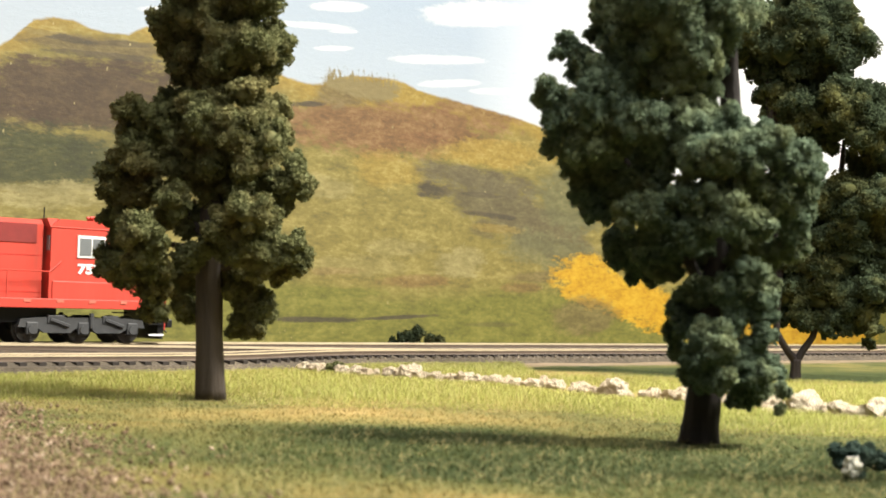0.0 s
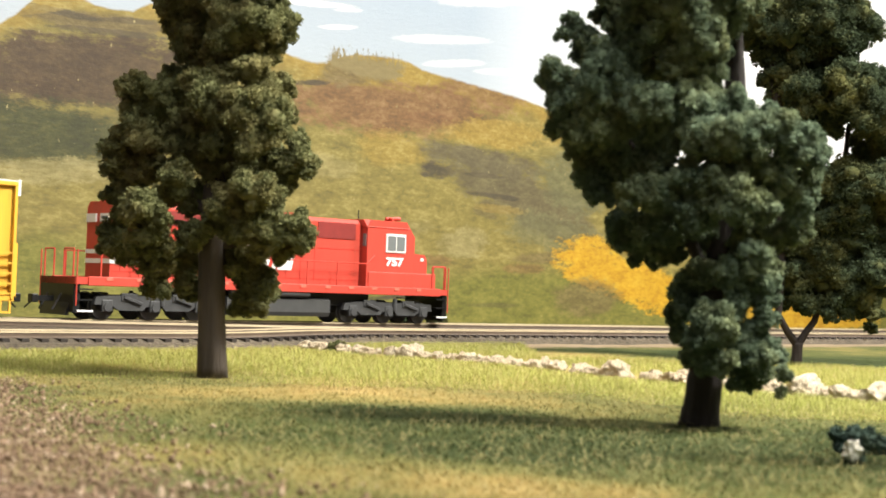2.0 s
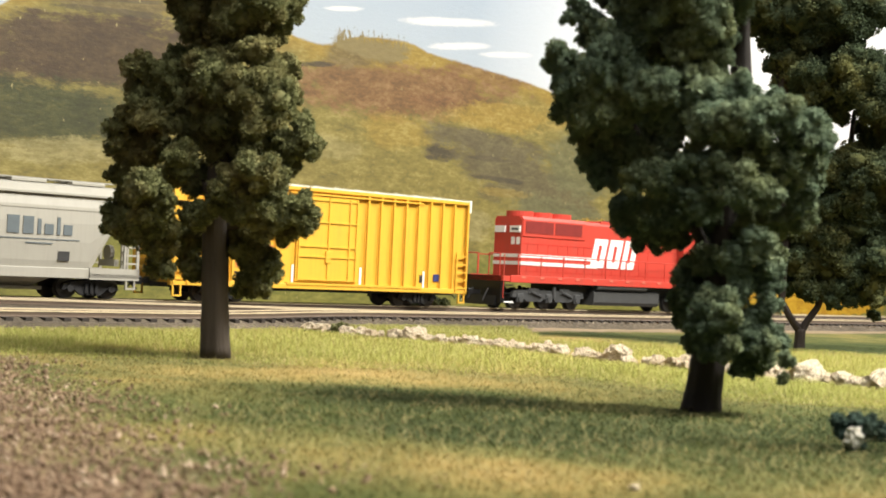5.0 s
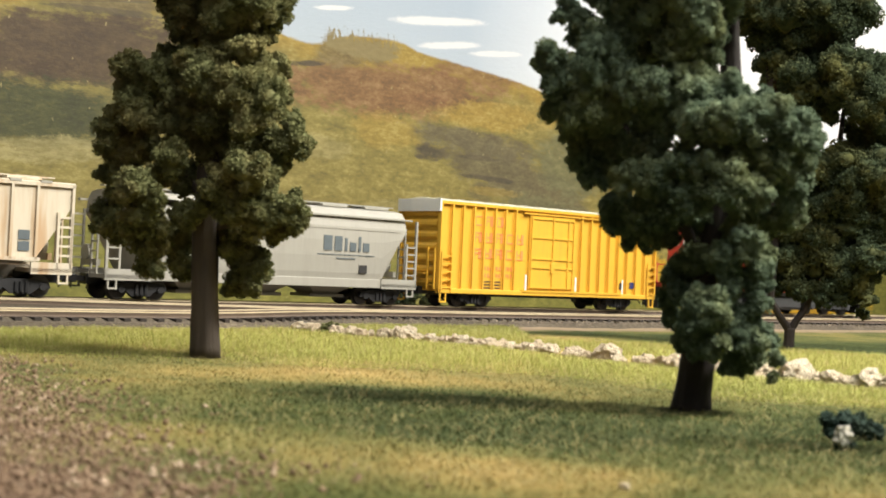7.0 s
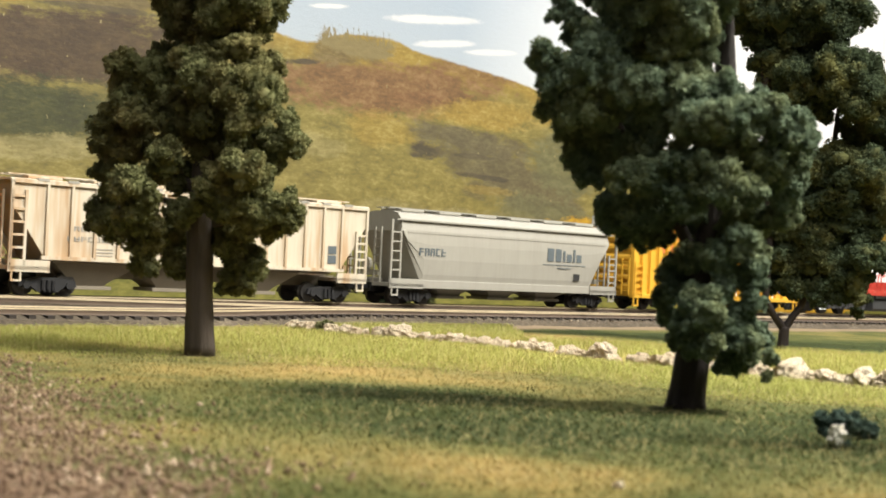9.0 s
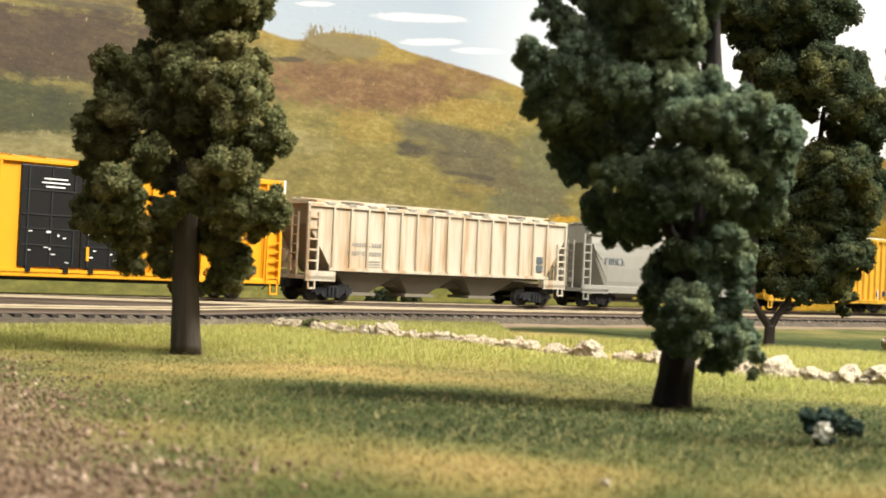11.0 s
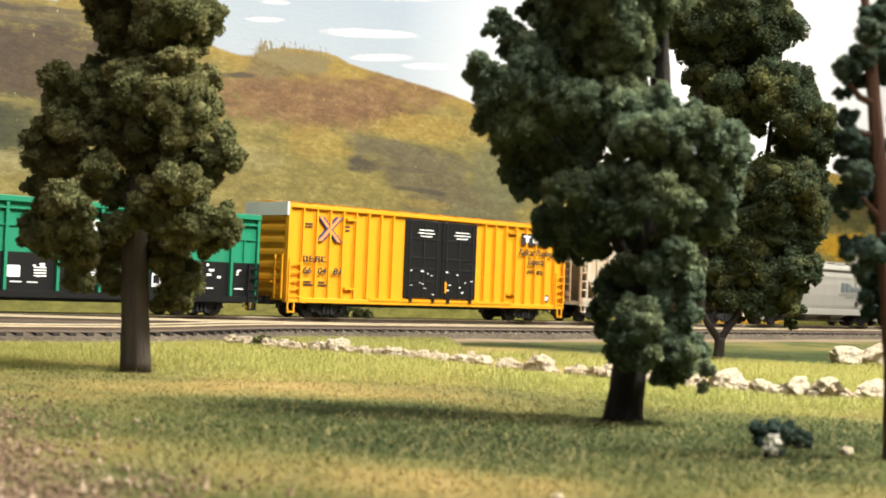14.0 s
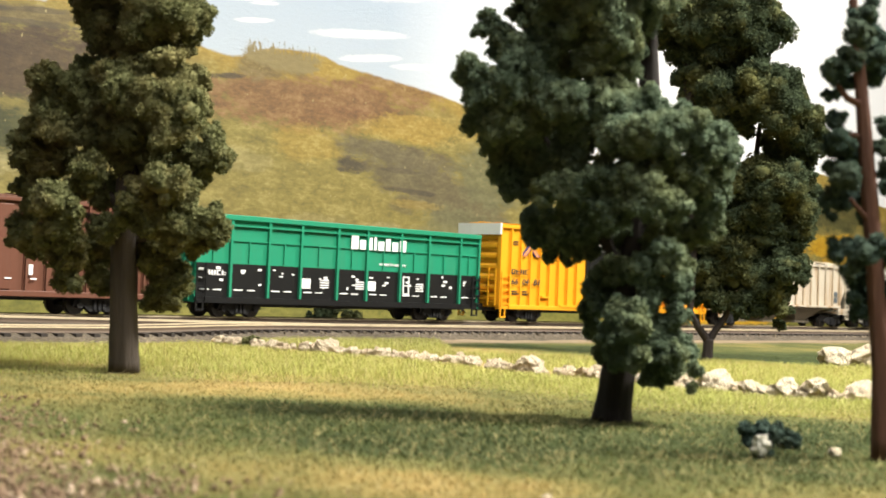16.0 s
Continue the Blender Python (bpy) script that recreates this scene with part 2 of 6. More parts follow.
def turf_colour(g, own=None):
    """Mottled turf by place: dark green, olive and dry yellow patches, elm shade painted in."""
    p = g.where()
    broad, fine = g.noise(20, 3, 0.5, p), g.noise(700, 5, 0.7, p)
    mid = g.math("ADD", g.math("MULTIPLY", g.noise(75, 4, 0.6, p), 0.5), g.math("MULTIPLY", g.noise(260, 3, 0.6, p), 0.5))
    xyz = g.node("ShaderNodeSeparateXYZ", Vector=p)
    x, y = xyz.outputs[0], xyz.outputs[1]
    v = g.math("ADD", g.math("MULTIPLY", broad, 0.50), g.math("MULTIPLY", mid, 0.32))
    v = g.math("ADD", v, g.math("MULTIPLY", own if own is not None else fine, 0.18))
    # the last patch darkens dark turf further, with the elm's shade in its colour
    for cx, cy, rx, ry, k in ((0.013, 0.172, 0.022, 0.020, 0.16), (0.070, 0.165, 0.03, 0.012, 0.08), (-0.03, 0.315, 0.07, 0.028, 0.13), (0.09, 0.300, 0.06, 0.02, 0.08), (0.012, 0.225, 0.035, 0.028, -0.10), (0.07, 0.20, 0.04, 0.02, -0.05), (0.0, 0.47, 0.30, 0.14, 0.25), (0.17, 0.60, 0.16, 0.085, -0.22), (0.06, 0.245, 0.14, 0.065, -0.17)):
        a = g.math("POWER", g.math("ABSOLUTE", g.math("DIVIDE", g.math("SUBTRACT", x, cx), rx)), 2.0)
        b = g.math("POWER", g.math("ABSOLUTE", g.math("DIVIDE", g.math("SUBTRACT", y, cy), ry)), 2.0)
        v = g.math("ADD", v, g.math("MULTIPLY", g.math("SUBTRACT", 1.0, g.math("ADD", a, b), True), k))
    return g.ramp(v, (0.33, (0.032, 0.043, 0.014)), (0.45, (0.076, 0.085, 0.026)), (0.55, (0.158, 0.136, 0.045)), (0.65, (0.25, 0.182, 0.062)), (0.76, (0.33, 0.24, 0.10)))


def turf_material(name):
    g = Graph(name)
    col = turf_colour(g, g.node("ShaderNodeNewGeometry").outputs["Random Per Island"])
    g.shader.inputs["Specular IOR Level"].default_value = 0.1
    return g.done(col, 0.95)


def ground_material():
    g = Graph("ground_cover")
    p = g.where()
    fine, mid = g.noise(700, 5, 0.7), g.noise(120, 5, 0.65)
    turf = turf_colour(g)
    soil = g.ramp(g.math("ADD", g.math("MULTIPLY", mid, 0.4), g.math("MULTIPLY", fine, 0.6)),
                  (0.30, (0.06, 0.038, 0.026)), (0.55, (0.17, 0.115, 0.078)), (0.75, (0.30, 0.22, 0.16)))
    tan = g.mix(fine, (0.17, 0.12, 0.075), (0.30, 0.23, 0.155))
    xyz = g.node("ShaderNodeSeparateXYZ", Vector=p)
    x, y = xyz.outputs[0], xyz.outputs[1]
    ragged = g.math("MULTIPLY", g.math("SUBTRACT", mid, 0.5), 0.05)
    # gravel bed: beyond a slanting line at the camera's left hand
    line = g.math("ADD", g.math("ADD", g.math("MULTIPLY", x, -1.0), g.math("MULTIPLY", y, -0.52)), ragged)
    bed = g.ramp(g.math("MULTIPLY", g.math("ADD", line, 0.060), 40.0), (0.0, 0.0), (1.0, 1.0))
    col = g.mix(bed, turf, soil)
    # bare tan strip along the tracks
    w = g.math("ADD", g.math("MULTIPLY", x, -0.6836), g.math("MULTIPLY", g.math("SUBTRACT", y, 0.756), 0.7299))
    strip = g.ramp(g.math("MULTIPLY", g.math("ADD", g.math("ADD", w, 0.128), ragged), 60.0), (0.0, 0.0), (1.0, 1.0))
    col = g.mix(strip, col, tan)
    g.bump(g.math("ADD", fine, mid), 0.0012, 0.7)
    g.shader.inputs["Specular IOR Level"].default_value = 0.1
    return g.done(col, 0.95)


def build_ground():
    bm = bmesh.new()
    xs = np.concatenate([np.linspace(-1.6, -0.36, 8)[:-1], np.linspace(-0.36, 0.60, 161), np.linspace(0.60, 1.9, 8)[1:]])
    ys = np.concatenate([np.linspace(-0.4, 0.08, 5)[:-1], np.linspace(0.08, 0.9, 138), np.linspace(0.9, 2.6, 9)[1:]])
    grid = [[bm.verts.new((x, y, ground_height(x, y))) for x in xs] for y in ys]
    for j in range(len(ys) - 1):
        for i in range(len(xs) - 1):
            bm.faces.new((grid[j][i], grid[j][i + 1], grid[j + 1][i + 1], grid[j + 1][i]))
    me = bpy.data.meshes.new("ground")
    bm.to_mesh(me)
    bm.free()
    me.materials.append(ground_material())
    me.polygons.foreach_set("use_smooth", [True] * len(me.polygons))
    tagged(new("ground", me), "layout ground with green turf, dry patches and brown soil", "ground", kind="structure")


def backdrop_material():
    """The hand-painted hills: x runs along the wall, z up it, in metres."""
    g = Graph("painted_backdrop")
    p = g.where()
    xyz = g.node("ShaderNodeSeparateXYZ", Vector=p)
    x, z = xyz.outputs[0], xyz.outputs[2]
    stroke = g.noise(55, 6, 0.7, p, (0.6, 1.0, 1.6))
    fine = g.noise(260, 5, 0.7, p, (0.7, 1.0, 1.5))
    broad = g.noise(14, 4, 0.6, p)
    dab = g.math("ADD", g.math("MULTIPLY", fine, 0.5), g.math("MULTIPLY", g.noise(95, 5, 0.65, p, (0.5, 1.0, 1.3)), 0.5))
    wob = g.math("MULTIPLY", g.math("SUBTRACT", stroke, 0.5), 1.0)
    wob2 = g.math("MULTIPLY", g.math("SUBTRACT", fine, 0.5), 1.0)

    def curve(points):
        """A height along the wall through (x, z) points, for x from -1 to 2."""
        n = g.node("ShaderNodeFloatCurve", Value=g.math("DIVIDE", g.math("ADD", x, 1.0), 3.0))
        c = n.mapping.curves[0]
        pts = [((a + 1.0) / 3.0, b / 0.3) for a, b in points]
        c.points[0].location, c.points[1].location = pts[0], pts[-1]
        for q in pts[1:-1]:
            c.points.new(*q)
        n.mapping.update()
        return g.math("MULTIPLY", n.outputs[0], 0.3)

    def below(level, soft=0.004, rough=0.006, rough2=0.004):
        d = g.math("SUBTRACT", level, z)
        d = g.math("ADD", d, g.math("ADD", g.math("MULTIPLY", wob, rough), g.math("MULTIPLY", wob2, rough2)))
        return g.math("ADD", g.math("DIVIDE", d, soft), 0.5, True)

    def blob(cx, cz, rx, rz, tilt=0.0, soft=0.55, rough=1.2):
        a = g.math("POWER", g.math("ABSOLUTE", g.math("DIVIDE", g.math("SUBTRACT", x, cx), rx)), 2.0)
        b = g.math("POWER", g.math("ABSOLUTE", g.math("DIVIDE", g.math("SUBTRACT", g.math("ADD", z, g.math("MULTIPLY", g.math("SUBTRACT", x, cx), tilt)), cz), rz)), 2.0)
        d = g.math("SUBTRACT", 1.0, g.math("ADD", a, b))
        d = g.math("ADD", d, g.math("ADD", g.math("MULTIPLY", wob, 2.6 * rough), g.math("MULTIPLY", wob2, 1.5 * rough)))
        return g.math("DIVIDE", d, soft, True)

    sky = g.mix(g.math("DIVIDE", g.math("SUBTRACT", z, 0.12), 0.14, True), (0.40, 0.445, 0.485), (0.30, 0.375, 0.47))
    # strong light on the right end is painted in as a whiter sky
    sky = g.mix(g.math("DIVIDE", g.math("SUBTRACT", x, 0.16), 0.20, True), sky, (0.80, 0.80, 0.79))
    for spot in CLOUDS:
        sky = g.mix(g.math("MULTIPLY", blob(*spot, 0.6, 0.7), 0.9), sky, (0.64, 0.64, 0.63))
    # the hill
    ochre = g.ramp(dab, (0.36, (0.105, 0.088, 0.022)), (0.50, (0.185, 0.150, 0.034)), (0.62, (0.29, 0.245, 0.075)))
    rust = g.ramp(dab, (0.36, (0.085, 0.040, 0.016)), (0.50, (0.165, 0.082, 0.030)), (0.64, (0.26, 0.150, 0.068)))
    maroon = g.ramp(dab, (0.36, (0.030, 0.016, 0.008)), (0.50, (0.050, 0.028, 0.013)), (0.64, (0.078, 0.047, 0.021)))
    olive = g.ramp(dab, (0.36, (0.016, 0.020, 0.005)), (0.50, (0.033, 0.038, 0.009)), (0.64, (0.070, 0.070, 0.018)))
    gold = g.ramp(dab, (0.36, (0.170, 0.110, 0.018)), (0.50, (0.270, 0.185, 0.030)), (0.64, (0.37, 0.285, 0.085)))
    meadow = g.ramp(dab, (0.36, (0.068, 0.074, 0.010)), (0.50, (0.135, 0.132, 0.020)), (0.64, (0.215, 0.200, 0.042)))
    amber = g.ramp(dab, (0.36, (0.27, 0.135, 0.004)), (0.50, (0.43, 0.245, 0.008)), (0.64, (0.52, 0.35, 0.03)))
    slate = g.ramp(dab, (0.36, (0.056, 0.045, 0.023)), (0.50, (0.098, 0.082, 0.040)), (0.64, (0.150, 0.126, 0.060)))
    dark = g.ramp(dab, (0.36, (0.022, 0.018, 0.013)), (0.64, (0.060, 0.048, 0.030)))
    cream = g.ramp(dab, (0.36, (0.15, 0.125, 0.038)), (0.60, (0.30, 0.26, 0.11)))
    umber = g.ramp(dab, (0.36, (0.070, 0.050, 0.018)), (0.50, (0.120, 0.088, 0.032)), (0.64, (0.19, 0.145, 0.060)))
    sage = g.ramp(dab, (0.36, (0.075, 0.074, 0.032)), (0.50, (0.115, 0.112, 0.048)), (0.64, (0.165, 0.155, 0.070)))
    hill = ochre
    hill = g.mix(below(curve(GOLDEN_BAND), 0.014, 0.03, 0.02), gold, hill)
    tints = {"olive": olive, "slate": slate, "dark": dark, "gold": gold, "ochre": ochre, "meadow": meadow, "maroon": maroon, "rust": rust, "cream": cream, "umber": umber, "sage": sage}
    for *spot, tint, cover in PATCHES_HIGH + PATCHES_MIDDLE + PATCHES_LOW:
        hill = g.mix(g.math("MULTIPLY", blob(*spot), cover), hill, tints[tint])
    hill = g.mix(below(curve(MEADOW), 0.012, 0.02, 0.01), hill, meadow)
    for spot in AMBER:
        hill = g.mix(blob(*spot, 0.4), hill, amber)
    for *spot, tint, cover in FOOT:
        hill = g.mix(g.math("MULTIPLY", blob(*spot), cover), hill, tints[tint])
    hill = g.mix(g.ramp(broad, (0.35, 0.0), (0.75, 0.15)), hill, (0.10, 0.078, 0.03))
    fleck = g.ramp(g.noise(420, 2, 0.5, p, (1.0, 1.0, 0.5)), (0.70, 0.0), (0.74, 0.7))
    hill = g.mix(fleck, hill, (0.36, 0.30, 0.13))
    tuft = g.math("MULTIPLY", blob(0.066, 0.166, 0.036, 0.0125, 0.0, 0.3, 0.7), g.ramp(g.math("ADD", g.noise(420, 3, 0.7, p, (1.0, 1.0, 0.4)), g.math("MULTIPLY", g.math("SUBTRACT", 0.168, z), 28.0)), (0.42, 0.0), (0.52, 1.0)))
    face = g.mix(below(curve(RIDGE), 0.0016, 0.004, 0.003), sky, hill)
    face = g.mix(tuft, face, g.mix(dab, (0.10, 0.075, 0.03), (0.27, 0.215, 0.085)))
    g.bump(fine, 0.0006, 0.4)
    return g.done(face, 0.62)


RIDGE = [(-1.0, 0.13), (-0.35, 0.125), (-0.22, 0.138), (-0.186, 0.1533), (-0.172, 0.1652), (-0.159, 0.1729), (-0.144, 0.1735), (-0.128, 0.1699), (-0.110, 0.1704), (-0.097, 0.1771), (-0.071, 0.1722), (-0.034, 0.1672), (-0.000, 0.1625), (0.024, 0.1593), (0.038, 0.1647), (0.064, 0.1699), (0.093, 0.1712), (0.114, 0.1669), (0.162, 0.1627), (0.202, 0.1596), (0.232, 0.1559), (0.33, 0.135), (0.50, 0.12), (0.70, 0.150), (0.78, 0.150), (0.93, 0.125), (2.0, 0.15)]
GOLDEN_BAND = [(-1.0, 0.14), (-0.19, 0.150), (-0.14, 0.168), (-0.06, 0.160), (0.0, 0.152), (0.2, 0.150), (0.3, 0.128), (2.0, 0.12)]
MEADOW = [(-1.0, 0.03), (-0.18, 0.04), (0.0, 0.034), (0.10, 0.026), (0.2, 0.034), (0.4, 0.036), (2.0, 0.04)]
CLOUDS = [(0.043, 0.2125, 0.026, 0.0037, -0.151), (0.021, 0.1968, 0.04, 0.0022, -0.097), (0.048, 0.1971, 0.014, 0.0015, -0.137), (0.039, 0.1847, 0.018, 0.0018, -0.142), (0.131, 0.1903, 0.05, 0.0035, -0.123), (0.142, 0.1753, 0.032, 0.0031, -0.142), (0.19, 0.1758, 0.029, 0.0024, -0.118), (0.171, 0.2287, 0.062, 0.0105, -0.166), (-0.083, 0.1886, 0.023, 0.0027, -0.09)]
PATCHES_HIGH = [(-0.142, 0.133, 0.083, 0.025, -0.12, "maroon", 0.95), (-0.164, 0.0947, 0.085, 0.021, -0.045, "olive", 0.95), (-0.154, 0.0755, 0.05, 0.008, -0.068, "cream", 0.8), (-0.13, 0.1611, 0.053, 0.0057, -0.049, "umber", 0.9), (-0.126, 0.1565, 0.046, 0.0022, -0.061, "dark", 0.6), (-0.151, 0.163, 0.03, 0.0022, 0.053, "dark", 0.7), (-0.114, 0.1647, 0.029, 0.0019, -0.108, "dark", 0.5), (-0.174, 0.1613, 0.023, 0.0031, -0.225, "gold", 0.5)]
PATCHES_MIDDLE = [(0.094, 0.1380, 0.121, 0.0205, -0.046, "rust", 0.9), (0.055, 0.1565, 0.04, 0.0088, -0.101, "umber", 0.8), (0.02, 0.1465, 0.016, 0.0022, -0.116, "dark", 0.85), (0.179, 0.159, 0.051, 0.0089, -0.023, "rust", 0.7), (0.191, 0.1311, 0.069, 0.0122, -0.07, "gold", 0.9), (0.09, 0.1109, 0.037, 0.0128, -0.02, "gold", 0.6), (0.125, 0.1353, 0.031, 0.0054, -0.042, "rust", 0.6), (0.175, 0.1103, 0.073, 0.0104, 0.061, "slate", 0.95), (0.129, 0.0995, 0.018, 0.0062, -0.01, "dark", 0.9), (0.222, 0.0852, 0.09, 0.0227, 0.203, "slate", 0.9), (0.271, 0.101, 0.045, 0.0256, 0.069, "sage", 0.85), (0.187, 0.0862, 0.028, 0.0024, 0.018, "dark", 0.75)]
PATCHES_LOW = [(0.80, 0.11, 0.10, 0.02, 0, "olive", 0.85), (0.175, 0.1003, 0.022, 0.002, -0.01, "dark", 0.5), (0.179, 0.0736, 0.017, 0.004, 0.174, "dark", 0.5), (0.253, 0.0618, 0.068, 0.0168, 0.104, "sage", 0.7), (0.242, 0.0445, 0.037, 0.005, -0.04, "umber", 0.7), (0.058, 0.0712, 0.071, 0.0257, 0.016, "ochre", 0.7), (0.097, 0.0584, 0.03, 0.0083, -0.053, "cream", 0.45), (0.158, 0.0515, 0.027, 0.011, -0.046, "cream", 0.75), (0.029, 0.0947, 0.032, 0.0094, -0.005, "cream", 0.5), (0.068, 0.0458, 0.053, 0.0081, -0.041, "cream", 0.35), (0.116, 0.0371, 0.036, 0.0046, -0.033, "rust", 0.5), (0.045, 0.0413, 0.028, 0.0029, -0.037, "rust", 0.3), (0.193, 0.0772, 0.029, 0.004, 0.011, "gold", 0.45)]
FOOT = [(0.032, 0.0264, 0.064, 0.0043, -0.024, "meadow", 0.9), (0.293, 0.0162, 0.039, 0.0172, -0.015, "umber", 0.7), (0.221, 0.0356, 0.024, 0.0041, -0.032, "rust", 0.5), (0.032, 0.0099, 0.041, 0.0022, -0.009, "dark", 0.85), (0.099, 0.0123, 0.04, 0.0015, -0.051, "dark", 0.85), (0.19, 0.0085, 0.034, 0.002, -0.008, "dark", 0.35)]
AMBER = [(0.299, 0.0422, 0.049, 0.0208, 0.042), (0.347, 0.0304, 0.063, 0.0187, 0.133), (0.412, 0.0181, 0.083, 0.0185, 0.064), (0.597, 0.0046, 0.121, 0.0134, -0.004), (0.84, 0.075, 0.10, 0.016, 0)]


def build_room():
    turn = pose(*at(0, 0.155), 0, 0, ANGLE)
    wall = new("backdrop_wall", Shape().box(-1.4, 1.9, 0, 0.02, -0.012, 0.75).mesh("backdrop_wall", backdrop_material()))
    wall.matrix_world = turn
    tagged(wall, "hand-painted backdrop of autumn hills under a pale sky", "backdrop", kind="structure")
    plaster = plain("room_plaster", (0.62, 0.60, 0.55), 0.9, scale=8, spread=0.05)
    for name, box in (("wall_south", (-2.0, 2.3, -1.62, -1.60, -0.9, 1.4)), ("wall_west", (-2.02, -2.0, -1.6, 3.0, -0.9, 1.4)),
                      ("wall_east", (2.3, 2.32, -1.6, 3.0, -0.9, 1.4)), ("wall_north", (-2.0, 2.3, 3.0, 3.02, -0.9, 1.4))):
        tagged(new(name, Shape().box(*box).mesh(name, plaster)), "plain off-white wall of the layout room", "wall", kind="structure")
    tagged(new("ceiling", Shape().box(-2.0, 2.3, -1.6, 3.0, 1.4, 1.42).mesh("ceiling", plaster)), "plain white ceiling of the layout room", "ceiling", kind="structure")
    boards = plain("floor_boards", (0.22, 0.17, 0.12), 0.6, scale=6)
    tagged(new("floor", Shape().box(-2.0, 2.3, -1.6, 3.0, -0.92, -0.90).mesh("floor", boards)), "plain floor of the layout room", "floor", kind="structure")


# ---- tracks ----
def line_b(s):
    """Centre of the near track: parallel at first, then swinging towards the camera past the turnout."""
    k = min(1.0, max(0.0, (-0.12 - s) / 0.13))
    return -0.074 - 0.042 * k * k * (3 - 2 * k)


def track_points(fn, s0, s1, step):
    n = int((s1 - s0) / step)
    return [(s0 + i * step, fn(s0 + i * step)) for i in range(n + 1)]


def rail_shape(fn, s0, s1, off, top=0.0):
    pts = track_points(fn, s0, s1, 0.02)
    bm = bmesh.new()
    prof = [(-0.0011, -0.0021), (0.0011, -0.0021), (0.0003, -0.0016), (0.0003, -0.0007), (0.00045, -0.0005), (0.00045, 0.0), (-0.00045, 0.0), (-0.00045, -0.0005), (-0.0003, -0.0007), (-0.0003, -0.0016)]
    rings = []
    for s, w in pts:
        rings.append([bm.verts.new(at(s, w + off + a, top + b)) for a, b in prof])
    for r0, r1 in zip(rings, rings[1:]):
        for i in range(10):
            bm.faces.new((r0[i], r0[(i + 1) % 10], r1[(i + 1) % 10], r1[i]))
    bmesh.ops.recalc_face_normals(bm, faces=bm.faces)
    sh = Shape()
    sh.bm.free()
    sh.bm = bm
    return sh


def polish(rail):
    """The running surface is worn bright."""
    rail.data.materials.append(RAIL_TOP)
    for f in rail.data.polygons:
        if f.center.z > -0.00052:
            f.material_index = 1


def build_track(label, fn, s0, s1, tie_from, tie_to):
    track = tagged(new("railway_track"), label, "railway track", "tracks of the layout", "structure")
    for off in (-0.00825, 0.00825):
        polish(part("rail", rail_shape(fn, s0, s1, off), RAIL, track, "brown rail with a bright worn head"))
    me = Shape().box(-0.00125, 0.00125, -0.0149, 0.0149, -0.0048, -0.0021).mesh("tie", TIE)
    for k, (s, w) in enumerate(track_points(fn, tie_from, tie_to, 0.0066)):
        tie = part("tie", me, TIE, track)
        slope = math.degrees(math.atan2(fn(s + 0.003) - fn(s - 0.003), 0.006))
        tie.matrix_basis = pose(*at(s, w), 0, 0, ANGLE + slope + random.uniform(-1.5, 1.5))
    return track


def build_tracks():
    build_track("main line track with dark ties on tan ballast", lambda s: 0.008, -0.75, 1.3, -0.42, 0.85)
    build_track("near track swinging off at a turnout", line_b, -0.55, 1.3, -0.42, 0.80)
    cross = lambda s: 0.008 + (-0.074 - 0.008) * (lambda k: k * k * (3 - 2 * k))(min(1.0, max(0.0, (s + 0.36) / 0.34)))
    x = tagged(new("crossover_track"), "turnout rails crossing between the two tracks", "railway track", "tracks of the layout", "structure")
    for off in (-0.00825, 0.00825):
        polish(part("rail", rail_shape(cross, -0.36, -0.02, off, -0.0002), RAIL, x))
    g = Graph("ballast")
    fine = g.noise(600, 5, 0.7)
    g.bump(fine, 0.0012, 0.8)
    bed = g.done(g.ramp(g.math("ADD", g.math("MULTIPLY", fine, 0.7), g.math("MULTIPLY", g.noise(40, 3), 0.3)),
                        (0.32, (0.036, 0.027, 0.017)), (0.50, (0.075, 0.058, 0.037)), (0.68, (0.17, 0.135, 0.09))), 0.9)
    bm = bmesh.new()
    prev = None
    for i in range(106):
        s = -0.8 + i * 0.02
        w0 = line_b(s) - 0.0165
        ring = [bm.verts.new(at(s, w, z)) for w, z in ((w0 - 0.004, -0.0075), (w0, -0.0036), (w0 + 0.006, -0.00225), (-0.030, -0.0030), (-0.012, -0.00220), (0.030, -0.00220), (0.040, -0.0075))]
        if prev:
            for a in range(6):
                bm.faces.new((prev[a], ring[a], ring[a + 1], prev[a + 1]))
        prev = ring
    me = bpy.data.meshes.new("ballast_bed")
    bm.to_mesh(me)
    bm.free()
    me.materials.append(bed)
    tagged(new("ballast_bed", me), "low bed of fine tan ballast under the tracks", "ballast", kind="structure")
    rng = np.random.default_rng(5)
    n = 16000
    s, w = rng.uniform(-0.40, 0.75, n), rng.uniform(-0.095, 0.032, n)
    pl = np.array([at(a, b, -0.0025 if b > -0.012 else -0.0032) for a, b in zip(s, w)])
    keep = w > np.array([line_b(a) - 0.018 for a in s])
    grit = crumbs("ballast_grit", (0.040, 0.030, 0.020), (0.15, 0.118, 0.078), (0.42, 0.35, 0.26))
    tagged(new("ballast", strew("ballast", pl[keep], rng.uniform(0.00025, 0.0006, n)[keep], grit, rng, kind="oct")), "loose tan and grey ballast grains between the ties", "ballast", kind="stuff")
    # switch machine beside the turnout
    box = tagged(new("switch_machine"), "flat pale grey switch machine beside the turnout", "switch machine")
    part("housing", Shape().box(-0.020, 0.020, -0.003, 0.003, -0.0008, 0.0012, 0.0004), WHITE, box)
    part("slide", Shape().box(-0.006, 0.006, -0.0045, -0.003, -0.0008, 0.0004, 0.0002), DARK, box)
    box.matrix_world = pose(*at(-0.137, -0.038, -0.0026), 0, 0, ANGLE)


